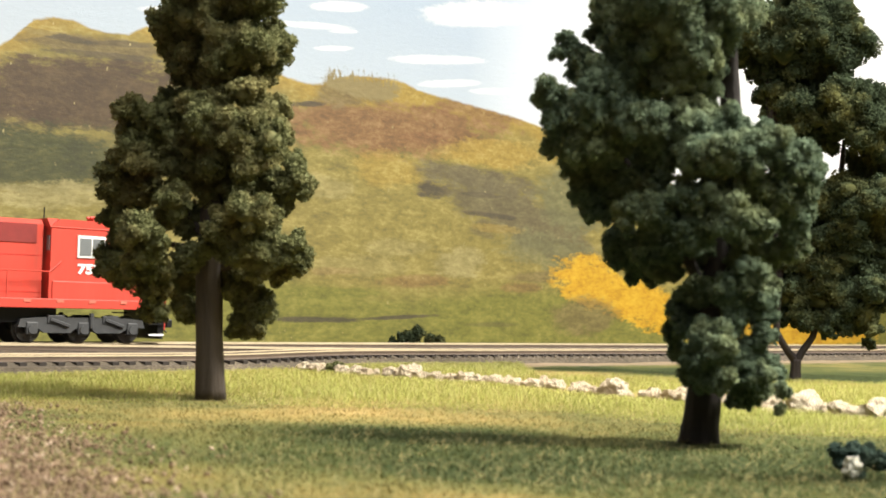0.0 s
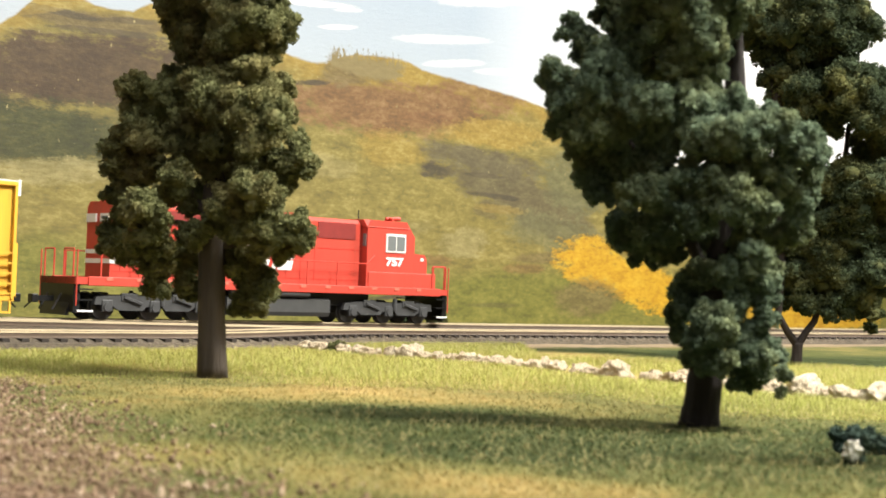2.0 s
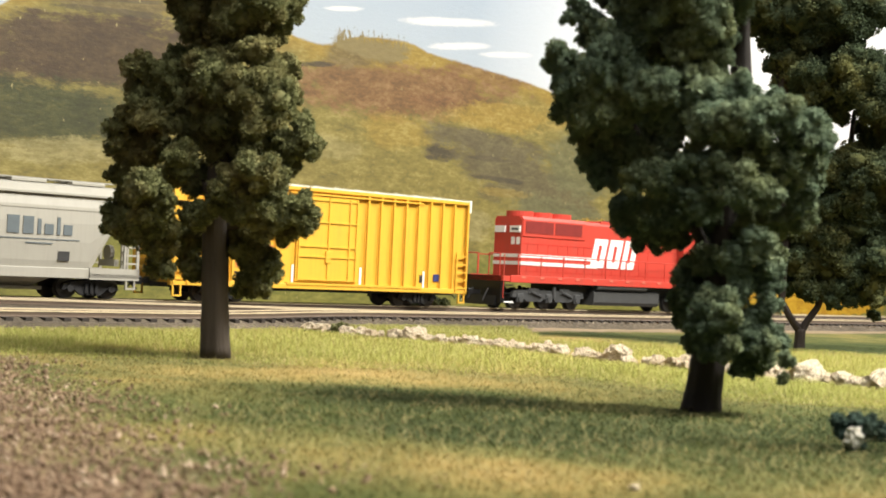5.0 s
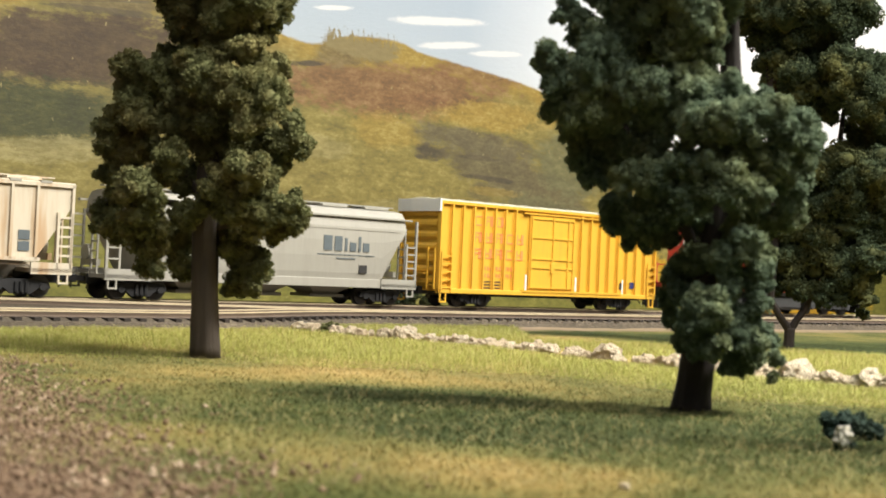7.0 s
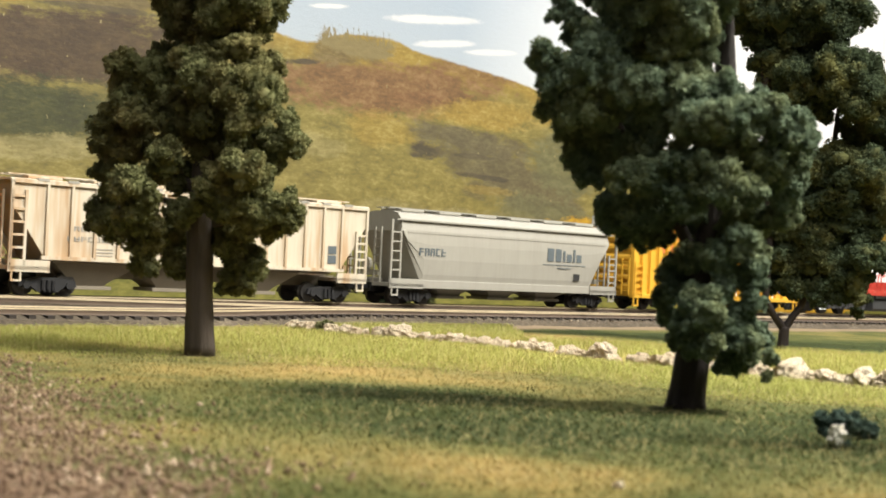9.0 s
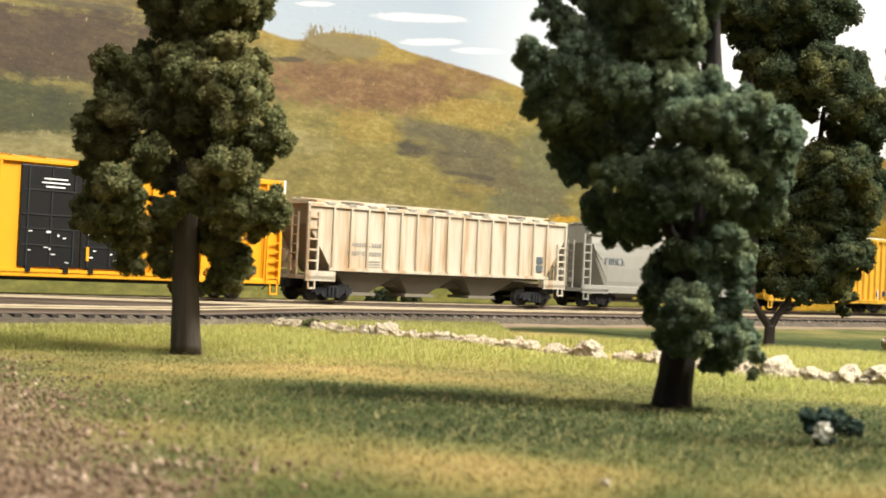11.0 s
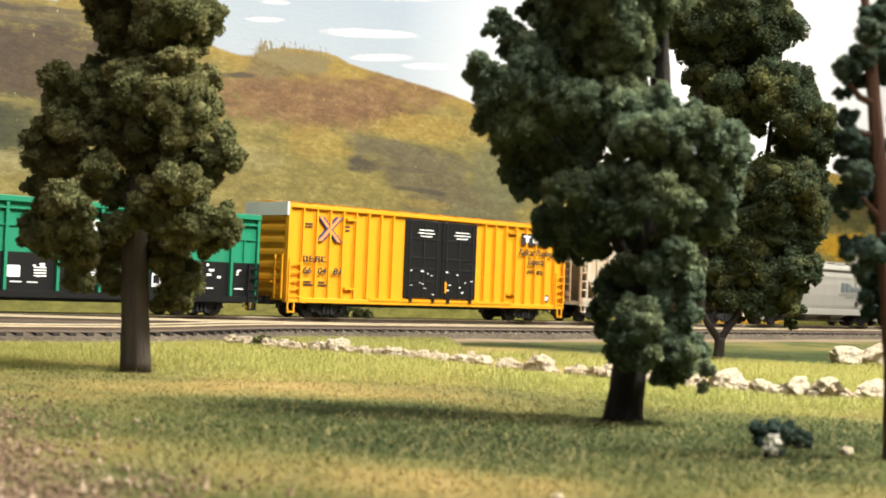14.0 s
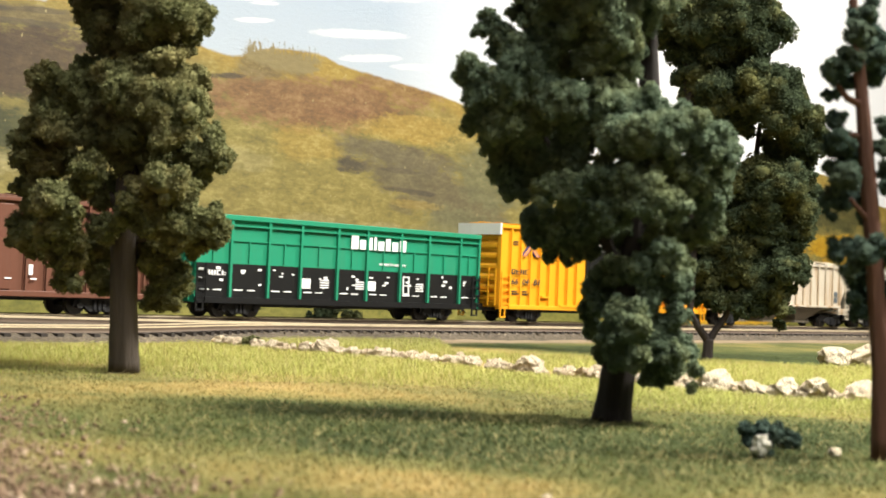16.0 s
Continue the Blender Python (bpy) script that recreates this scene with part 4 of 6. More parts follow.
def build_trees():
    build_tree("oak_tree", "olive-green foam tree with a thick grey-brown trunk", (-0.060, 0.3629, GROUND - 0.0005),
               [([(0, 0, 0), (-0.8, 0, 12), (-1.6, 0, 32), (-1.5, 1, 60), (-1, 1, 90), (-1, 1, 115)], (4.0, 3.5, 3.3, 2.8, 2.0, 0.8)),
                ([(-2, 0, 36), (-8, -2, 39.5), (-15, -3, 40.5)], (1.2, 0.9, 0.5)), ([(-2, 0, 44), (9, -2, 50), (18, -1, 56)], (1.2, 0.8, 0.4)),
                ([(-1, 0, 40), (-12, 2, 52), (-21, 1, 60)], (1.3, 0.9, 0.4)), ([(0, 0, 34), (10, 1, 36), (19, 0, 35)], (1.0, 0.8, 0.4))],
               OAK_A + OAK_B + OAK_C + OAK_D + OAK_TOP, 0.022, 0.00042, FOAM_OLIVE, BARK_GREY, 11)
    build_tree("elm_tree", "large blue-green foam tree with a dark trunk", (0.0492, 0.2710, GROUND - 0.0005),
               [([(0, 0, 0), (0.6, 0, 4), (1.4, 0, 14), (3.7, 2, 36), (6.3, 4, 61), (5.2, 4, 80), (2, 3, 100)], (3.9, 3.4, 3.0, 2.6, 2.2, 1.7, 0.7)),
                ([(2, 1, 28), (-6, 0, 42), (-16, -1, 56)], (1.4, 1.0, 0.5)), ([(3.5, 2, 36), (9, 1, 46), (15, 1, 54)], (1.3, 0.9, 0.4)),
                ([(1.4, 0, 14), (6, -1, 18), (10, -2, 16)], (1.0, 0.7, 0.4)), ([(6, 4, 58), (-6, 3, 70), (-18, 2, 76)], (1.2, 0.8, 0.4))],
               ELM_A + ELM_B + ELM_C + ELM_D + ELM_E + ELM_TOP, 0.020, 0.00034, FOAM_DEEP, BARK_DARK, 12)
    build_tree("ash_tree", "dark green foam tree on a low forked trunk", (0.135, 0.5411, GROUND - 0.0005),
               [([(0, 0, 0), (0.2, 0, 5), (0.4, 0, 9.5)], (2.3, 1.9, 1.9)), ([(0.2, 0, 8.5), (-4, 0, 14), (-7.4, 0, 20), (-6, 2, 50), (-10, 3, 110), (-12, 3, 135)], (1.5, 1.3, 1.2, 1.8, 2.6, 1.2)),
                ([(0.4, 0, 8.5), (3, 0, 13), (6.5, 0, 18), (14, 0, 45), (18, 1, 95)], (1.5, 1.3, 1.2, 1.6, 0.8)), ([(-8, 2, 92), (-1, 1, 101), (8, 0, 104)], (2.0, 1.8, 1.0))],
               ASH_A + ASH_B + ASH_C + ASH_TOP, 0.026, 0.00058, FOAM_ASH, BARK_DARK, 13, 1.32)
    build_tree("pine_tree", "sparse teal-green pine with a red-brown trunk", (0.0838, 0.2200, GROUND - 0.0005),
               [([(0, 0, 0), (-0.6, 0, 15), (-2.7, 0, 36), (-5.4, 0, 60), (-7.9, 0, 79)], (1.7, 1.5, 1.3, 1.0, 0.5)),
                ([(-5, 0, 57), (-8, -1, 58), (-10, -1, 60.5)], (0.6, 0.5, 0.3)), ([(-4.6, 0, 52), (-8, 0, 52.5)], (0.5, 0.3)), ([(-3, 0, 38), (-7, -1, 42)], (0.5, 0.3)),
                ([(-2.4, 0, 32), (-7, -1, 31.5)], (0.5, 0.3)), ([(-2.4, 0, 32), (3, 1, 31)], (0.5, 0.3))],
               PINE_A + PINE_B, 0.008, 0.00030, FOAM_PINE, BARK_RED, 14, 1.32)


def build_bush(label, place, clumps, depth, grain, material, seed):
    rng = np.random.default_rng(seed)
    me = crown_mesh("bush", place, clumps, depth, grain, rng, material)
    ob = tagged(new("bush", me), label, "bush", "bushes on the layout")
    ob.matrix_world = pose(*place)


def build_bushes():
    build_bush("small dark teal foam bush beside a pale stone", (0.0690, 0.2330, GROUND), [(-2.6, 2.2, 2.0, 0), (0.2, 2.0, 2.0, -0.4), (2.6, 1.7, 2.0, 0), (4.4, 1.3, 1.5, 0.3), (-4.2, 3.0, 1.3, 0), (-1.2, 3.5, 1.4, 0.2), (1.6, 3.3, 1.2, 0), (-3.4, 1.0, 1.3, -0.3)], 0.0025, 0.00032, FOAM_PINE, 21)
    build_bush("tuft of teal foam in front of the bush", (0.0640, 0.2200, GROUND), [(-0.7, 0.5, 0.9, 0), (0.6, 0.4, 0.9, 0), (1.5, 0.4, 0.7, 0)], 0.0006, 0.00028, FOAM_PINE, 22)
    build_bush("little olive bush among the stones", (-0.0396, 0.5080, GROUND), [(-1.5, 2.2, 2.2, 0), (1.3, 2.4, 2.1, 0), (0, 3.2, 1.8, 0)], 0.002, 0.0005, FOAM_OLIVE, 23)
    build_bush("dark green bush at the foot of the backdrop", tuple(at(0.095, 0.13, -0.006)), [(-9, 4, 5, 0), (-2, 5, 6, 0), (2, 9, 5, 0), (9, 4, 5, 0), (16, 4, 4, 0), (-15, 3, 3, 0)], 0.004, 0.0010, FOAM_ASH, 24)


# ---- stones, grass, turf, gravel ----
def stone_mesh(seed):
    rng = np.random.default_rng(seed)
    bm = bmesh.new()
    bmesh.ops.create_icosphere(bm, subdivisions=3, radius=1.0)
    off = Vector(rng.uniform(-50, 50, 3))
    for v in bm.verts:
        v.co *= 1 + 0.45 * noise.noise(v.co * 1.4 + off) + 0.30 * noise.noise(v.co * 3.1 + off) + 0.14 * noise.noise(v.co * 7.0 + off)
        v.co.z *= 0.85
    me = bpy.data.meshes.new("stone")
    bm.to_mesh(me)
    bm.free()
    me.materials.append(STONE)
    return me


def stone_material():
    g = Graph("pale_limestone")
    r = g.node("ShaderNodeObjectInfo").outputs["Random"]
    n, f = g.noise(2.2, 5, 0.7), g.noise(9, 4, 0.7)
    col = g.ramp(g.math("ADD", g.math("MULTIPLY", n, 0.80), g.math("MULTIPLY", r, 0.20)), (0.25, (0.54, 0.43, 0.29)), (0.45, (0.68, 0.55, 0.38)), (0.70, (0.83, 0.74, 0.57)))
    col = g.mix(g.ramp(f, (0.55, 0.0), (0.72, 0.35)), col, (0.22, 0.17, 0.11))
    g.bump(g.math("ADD", n, f), 0.10, 0.7)
    return g.done(col, 0.85)


STONE = stone_material()
STONE_ROW = ((-0.052, 0.525), (-0.034, 0.510), (-0.010, 0.493), (0.022, 0.462), (0.050, 0.428), (0.072, 0.398), (0.094, 0.368), (0.112, 0.352), (0.150, 0.356), (0.190, 0.362))


def build_stones():
    rng = np.random.default_rng(31)
    meshes = [stone_mesh(40 + i) for i in range(7)]

    def stone(x, y, r, label="rough pale limestone rock in the low stone row"):
        ob = tagged(new("stone", meshes[int(rng.integers(7))]), label, "rock", "stones of the row")
        ob.matrix_world = pose(x, y, ground_height(x, y) + 0.55 * r, *rng.uniform(-25, 25, 2), float(rng.uniform(0, 360))) @ Matrix.Diagonal((r, r, r * rng.uniform(0.75, 1.0), 1))
        return ob

    way = [Vector(p) for p in STONE_ROW]
    for a, b in zip(way, way[1:]):
        n = max(3, int((b - a).length / 0.0019))
        for i in range(n):
            p = a.lerp(b, (i + rng.uniform(0, 1)) / n)
            stone(p.x + rng.uniform(-0.004, 0.004), p.y + rng.uniform(-0.006, 0.006), rng.uniform(0.0012, 0.0027))
    for x, y, r in ((-0.012, 0.492, 0.0042), (0.0515, 0.424, 0.0041), (0.094, 0.367, 0.0043), (0.086, 0.373, 0.0034), (0.107, 0.350, 0.0038), (0.116, 0.353, 0.0040), (0.101, 0.358, 0.0030), (0.128, 0.352, 0.0036), (0.139, 0.356, 0.0038)):
        stone(x, y, r, "large pale limestone rock in the low stone row")
    stone(0.186, 0.542, 0.0058, "large pale rock standing alone on the turf")
    stone(0.198, 0.545, 0.0060, "large pale rock standing alone on the turf")
    tall = stone(0.0637, 0.2188, 0.0016, "small white stone in front of the bush")
    tall.data = meshes[3].copy()
    tall.data.materials[0] = plain("white_stone", (0.74, 0.70, 0.60), 0.85, scale=4, spread=0.12)
    tall.matrix_world = pose(0.0637, 0.2188, GROUND + 0.0017, 8, -6, 40) @ Matrix.Diagonal((0.0013, 0.0013, 0.0022, 1))
    stone(0.0775, 0.2245, 0.0010, "small white stone lying on the turf")
    stone(0.0224, 0.1637, 0.0006, "tiny white pebble lying on the turf")


def in_view(n, y0, y1, rng):
    """Random places on the table in front of the camera, denser near by."""
    y = y0 * (y1 / y0) ** rng.uniform(0, 1, n)
    x = y * rng.uniform(-0.37, 0.44, n)
    return np.stack([x, y], 1)


def soft(xy, scale, seed):
    return np.array([noise.noise((a * scale, b * scale, seed)) for a, b in xy])


def build_cover():
    rng = np.random.default_rng(51)
    # long static grass
    xy = in_view(190000, 0.29, 0.66, rng)
    w, s = across(xy)
    near = 0.350 + 0.014 * soft(xy, 22, 1.7) - 0.052 * np.clip((xy[:, 0] - 0.02) / 0.06, 0, 1) - 0.018 * np.clip((-0.09 - xy[:, 0]) / 0.03, 0, 1)
    far = np.array([line_b(a) - 0.0185 for a in s])
    keep = (xy[:, 1] > near + rng.normal(0, 0.006, len(xy))) & (w < far) & ~((xy[:, 0] > 0.035) & (xy[:, 1] > 0.52 + 0.02 * soft(xy, 25, 4.0)))
    for (ax, ay), (bx, by) in zip(STONE_ROW, STONE_ROW[1:]):
        a, d = np.array([ax, ay]), np.array([bx - ax, by - ay])
        f = np.clip(((xy - a) @ d) / (d @ d), 0, 1)
        gap = xy - a - f[:, None] * d
        keep &= ~((np.abs(xy[:, 0] + 0.060) < 0.006) & (xy[:, 1] < 0.363) & (xy[:, 1] > 0.345))
        keep &= ~((np.linalg.norm(gap, axis=1) < 0.0085) & (gap[:, 1] < 0.006) & (rng.uniform(0, 1, len(xy)) < 0.93))
    xy, near = xy[keep], near[keep]
    pl = np.column_stack([xy, heights(xy)])
    grass = crumbs("static_grass", (0.250, 0.272, 0.066), (0.45, 0.455, 0.140), (0.50, 0.44, 0.20), 0.8, 0.18, thin=0.35)
    hgt = rng.uniform(0.0018, 0.0042, len(xy)) * (1 + 0.3 * soft(xy, 60, 2.2)) * np.clip((xy[:, 1] - near) / 0.035, 0.35, 1.0)
    near_row = np.full(len(xy), 9.0)
    for (ax, ay), (bx, by) in zip(STONE_ROW, STONE_ROW[1:]):
        a, d = np.array([ax, ay]), np.array([bx - ax, by - ay])
        f = np.clip(((xy - a) @ d) / (d @ d), 0, 1)
        near_row = np.minimum(near_row, np.linalg.norm(xy - a - f[:, None] * d, axis=1))
    hgt *= np.where(near_row < 0.022, 0.62, 1.0)
    w, s = across(xy)
    hgt *= np.where(w > np.array([line_b(a) for a in s]) - 0.033, 0.6, 1.0)
    me = blades("long_grass", pl, hgt, 0.00006, 1.1, grass, rng)
    tagged(new("long_grass", me), "bright yellow-green static grass in a long strip", "grass", kind="stuff")
    # short fibres and ground foam over the darker turf
    xy = in_view(95000, 0.125, 0.42, rng)
    edge = -xy[:, 0] - 0.52 * xy[:, 1] + 0.060 + 0.02 * soft(xy, 40, 7.0)
    xy = xy[edge < rng.normal(0, 0.014, len(xy))]
    pl = np.column_stack([xy, heights(xy)])
    tagged(new("short_grass", blades("short_grass", pl, rng.uniform(0.0003, 0.0010, len(xy)), 0.00006, 2.6, turf_material("short_fibres"), rng)), "short green and dry grass fibres over dark turf, elm shade in the colour", "grass", kind="stuff")
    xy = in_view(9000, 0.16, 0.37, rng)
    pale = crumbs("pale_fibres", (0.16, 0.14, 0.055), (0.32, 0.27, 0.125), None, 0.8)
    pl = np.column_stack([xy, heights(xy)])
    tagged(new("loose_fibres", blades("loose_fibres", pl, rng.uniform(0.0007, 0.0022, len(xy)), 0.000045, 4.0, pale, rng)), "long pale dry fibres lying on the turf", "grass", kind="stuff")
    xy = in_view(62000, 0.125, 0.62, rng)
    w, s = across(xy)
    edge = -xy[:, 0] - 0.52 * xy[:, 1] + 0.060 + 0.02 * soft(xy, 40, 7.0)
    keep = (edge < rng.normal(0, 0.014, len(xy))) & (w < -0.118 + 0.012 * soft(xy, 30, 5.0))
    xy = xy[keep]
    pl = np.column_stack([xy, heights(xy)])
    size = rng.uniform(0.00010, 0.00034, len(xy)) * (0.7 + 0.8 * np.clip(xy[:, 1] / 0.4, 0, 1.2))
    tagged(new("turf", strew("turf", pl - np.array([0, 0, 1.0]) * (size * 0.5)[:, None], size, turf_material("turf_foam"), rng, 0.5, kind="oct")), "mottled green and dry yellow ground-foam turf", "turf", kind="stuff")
    # gravel
    xy = np.stack([rng.uniform(-0.14, 0.01, 60000), rng.uniform(0.115, 0.33, 60000)], 1)
    edge = -xy[:, 0] - 0.52 * xy[:, 1] + 0.060 + 0.02 * soft(xy, 40, 7.0)
    xy = xy[edge > rng.normal(0.004, 0.011, len(xy))]
    pl = np.column_stack([xy, heights(xy) + rng.uniform(0, 0.0004, len(xy))])
    grit = crumbs("brown_gravel", (0.070, 0.044, 0.028), (0.25, 0.17, 0.11), (0.33, 0.25, 0.18), 0.9, 0.10)
    tagged(new("gravel", strew("gravel", pl, 0.00075 * rng.uniform(0.15, 0.75, len(xy)) ** 1.2, grit, rng, 0.5, kind="oct")), "loose brown and pinkish gravel", "gravel", kind="stuff")


# ---- rolling stock: x runs forward from the rear end, the camera sees the side at negative y ----
HALF = 0.017
WHEELSETS = []


def wheel_mesh(r):
    sh = Shape()
    for y in (-0.00825, 0.00825):
        e = 0.0012 if y > 0 else -0.0012
        sh.tube((0, y - e, 0), (0, y + e, 0), r, sides=18)
        sh.tube((0, y - e * 1.2, 0), (0, y - e * 0.7, 0), r * 1.12, sides=18)
        sh.tube((0, y + e, 0), (0, y + e * 1.3, 0), r * 0.45, sides=8)
        for k in range(3):
            a = k * 2.094
            sh.box(r * 0.62 * math.cos(a) - 0.0006, r * 0.62 * math.cos(a) + 0.0006, min(y + e, y + 1.15 * e), max(y + e, y + 1.15 * e), r * 0.62 * math.sin(a) - 0.0006, r * 0.62 * math.sin(a) + 0.0006)
    sh.tube((0, -0.008, 0), (0, 0.008, 0), 0.0011, sides=8)
    return sh.mesh("wheelset", WHEEL)


WHEEL = plain("worn_wheel_steel", (0.10, 0.095, 0.09), 0.35, 0.7)
WHEEL_ME = wheel_mesh(0.0048)
WHEEL_BIG = wheel_mesh(0.0057)


def freight_truck(parent, x):
    sh = Shape()
    for y in (-0.0118, 0.0118):
        a, b = y - 0.0009, y + 0.0009
        sh.prism([(-0.0135, 0.0040), (-0.0125, 0.0066), (-0.0060, 0.0078), (0.0060, 0.0078), (0.0125, 0.0066), (0.0135, 0.0040), (0.0078, 0.0040), (0.0045, 0.0016), (-0.0045, 0.0016), (-0.0078, 0.0040)], a, b, "y")
        for dx in (-0.0099, 0.0099):
            sh.tube((x * 0 + dx, y - 0.0016, 0.0046), (dx, y + 0.0016, 0.0046), 0.0017, sides=8)
        for k in range(3):
            sh.tube((-0.0024 + 0.0024 * k, y - (0.0014 if y < 0 else -0.0014), 0.0024), (-0.0024 + 0.0024 * k, y - (0.0014 if y < 0 else -0.0014), 0.0066), 0.0009, sides=6)
    sh.box(-0.003, 0.003, -0.012, 0.012, 0.0045, 0.0078)
    truck = part("truck", sh, DARK, parent, "dark cast side frame and springs")
    truck.location = (x, 0, 0)
    for dx in (-0.0099, 0.0099):
        w = part("wheelset", WHEEL_ME, WHEEL, truck, "axle with bright worn treads")
        w.location = (dx, 0, 0.0048)
        WHEELSETS.append((w, dx, 0.0048))
    return truck


def coupler(parent, x, way):
    sh = Shape().box(min(x, x + way * 0.009), max(x, x + way * 0.009), -0.0012, 0.0012, 0.0075, 0.0098)
    sh.box(min(x + way * 0.0075, x + way * 0.0105), max(x + way * 0.0075, x + way * 0.0105), -0.0022, 0.0020, 0.0068, 0.0105, 0.0004)
    sh.tube((x + way * 0.005, 0.004, 0.0095), (x + way * 0.011, 0.0035, 0.0045), 0.0004, sides=6)
    part("coupler", sh, BLACK, parent)


def ladder(parent, x0, x1, y, z0, z1, rungs, material, name="ladder", thick=0.00042):
    sh = Shape()
    sh.box(x0 - thick, x0 + thick, y - thick, y + thick, z0, z1)
    sh.box(x1 - thick, x1 + thick, y - thick, y + thick, z0, z1)
    for k in range(rungs):
        z = z0 + (z1 - z0) * (k + 0.5) / rungs
        sh.box(x0, x1, y - thick * 0.8, y + thick * 0.8, z - thick * 0.8, z + thick * 0.8)
    return part(name, sh, material, parent)


def end_ladder(parent, x, y0, y1, z0, z1, rungs, material, thick=0.00042):
    sh = Shape()
    for y in (y0, y1):
        sh.box(x - thick, x + thick, y - thick, y + thick, z0, z1)
    for k in range(rungs):
        z = z0 + (z1 - z0) * (k + 0.5) / rungs
        sh.box(x - thick * 0.8, x + thick * 0.8, y0, y1, z - thick * 0.8, z + thick * 0.8)
    return part("end_ladder", sh, material, parent)


def stirrup(parent, x, y, z, material):
    sh = Shape()
    for dx in (-0.002, 0.002):
        sh.box(x + dx - 0.0004, x + dx + 0.0004, y - 0.0004, y + 0.0004, z - 0.0045, z)
    sh.box(x - 0.0024, x + 0.0024, y - 0.0006, y + 0.0006, z - 0.0050, z - 0.0042)
    part("stirrup_step", sh, material, parent)


def bars(parent, name, boxes, y, material, label=""):
    """Lettering and marks as flat plates on the side: (x0, x1, z0, z1)."""
    sh = Shape()
    for x0, x1, z0, z1 in boxes:
        sh.box(x0, x1, y - 0.00012, y + 0.0002, z0, z1)
    part(name, sh, material, parent, label)


def lettering(parent, text, x, z, size, y, material, label="", slant=0.0, bold=0.0, fit=None):
    data = bpy.data.curves.new("lettering", "FONT")
    data.body, data.size, data.extrude, data.shear, data.offset = text, size, 0.00008, slant, bold
    tmp = new("lettering", data)
    bpy.context.view_layer.update()
    me = bpy.data.meshes.new_from_object(tmp.evaluated_get(bpy.context.evaluated_depsgraph_get()))
    wide = max(v.co.x for v in me.vertices) - min(v.co.x for v in me.vertices)
    k = fit / wide if fit else 1.0
    me.transform(Matrix.Translation((x, y, z)) @ pose(0, 0, 0, 90, 0, 0) @ Matrix.Diagonal((k, 1, 1, 1)))
    me.materials.clear()
    me.materials.append(material)
    bpy.data.objects.remove(tmp)
    part("lettering", me, material, parent, label)


def blocks(x0, x1, z0, z1, n, gap=0.25, seed=1, ragged=0.0):
    """A row of n letter-sized plates."""
    rng = np.random.default_rng(seed)
    step = (x1 - x0) / n
    return [(x0 + i * step, x0 + (i + 1 - gap) * step, z0, z1 - ragged * (z1 - z0) * rng.uniform(0, 1)) for i in range(n)]


def glyph_rows(x0, x1, z0, z1, n, seed, weight=0.3):
    """Letter-like marks that spell nothing: each has an upright and two or three short bars."""
    rng = np.random.default_rng(seed)
    out, step, h = [], (x1 - x0) / n, z1 - z0
    for i in range(n):
        a, b = x0 + i * step, x0 + (i + 0.78) * step
        t = (b - a) * weight
        out.append((a, a + t, z0, z1))
        if rng.uniform() < 0.55:
            out.append((b - t, b, z0, z1))
        for f in rng.choice([0.0, 0.45, 0.85], 2, replace=False):
            out.append((a + t, b - 0.2 * t, z0 + f * h, z0 + (f + 0.15) * h))
    return out


def corrugated_end(x, way, half, z0, z1, ribs, material, parent, name="end_wall"):
    sh = Shape().box(min(x, x - way * 0.001), max(x, x - way * 0.001), -half, half, z0, z1)
    step = (z1 - z0 - 0.004) / ribs
    wall = part(name, sh, material, parent, "end wall with pressed horizontal ribs")
    me = Shape().prism([(x, -step * 0.36), (x + way * 0.0011, -step * 0.12), (x + way * 0.0011, step * 0.12), (x, step * 0.36)], -half + 0.002, half - 0.002, "y").mesh("end_rib", material)
    for k in range(ribs):
        part("end_rib", me, material, wall).location = (0, 0, z0 + 0.002 + (k + 0.5) * step)
    return wall


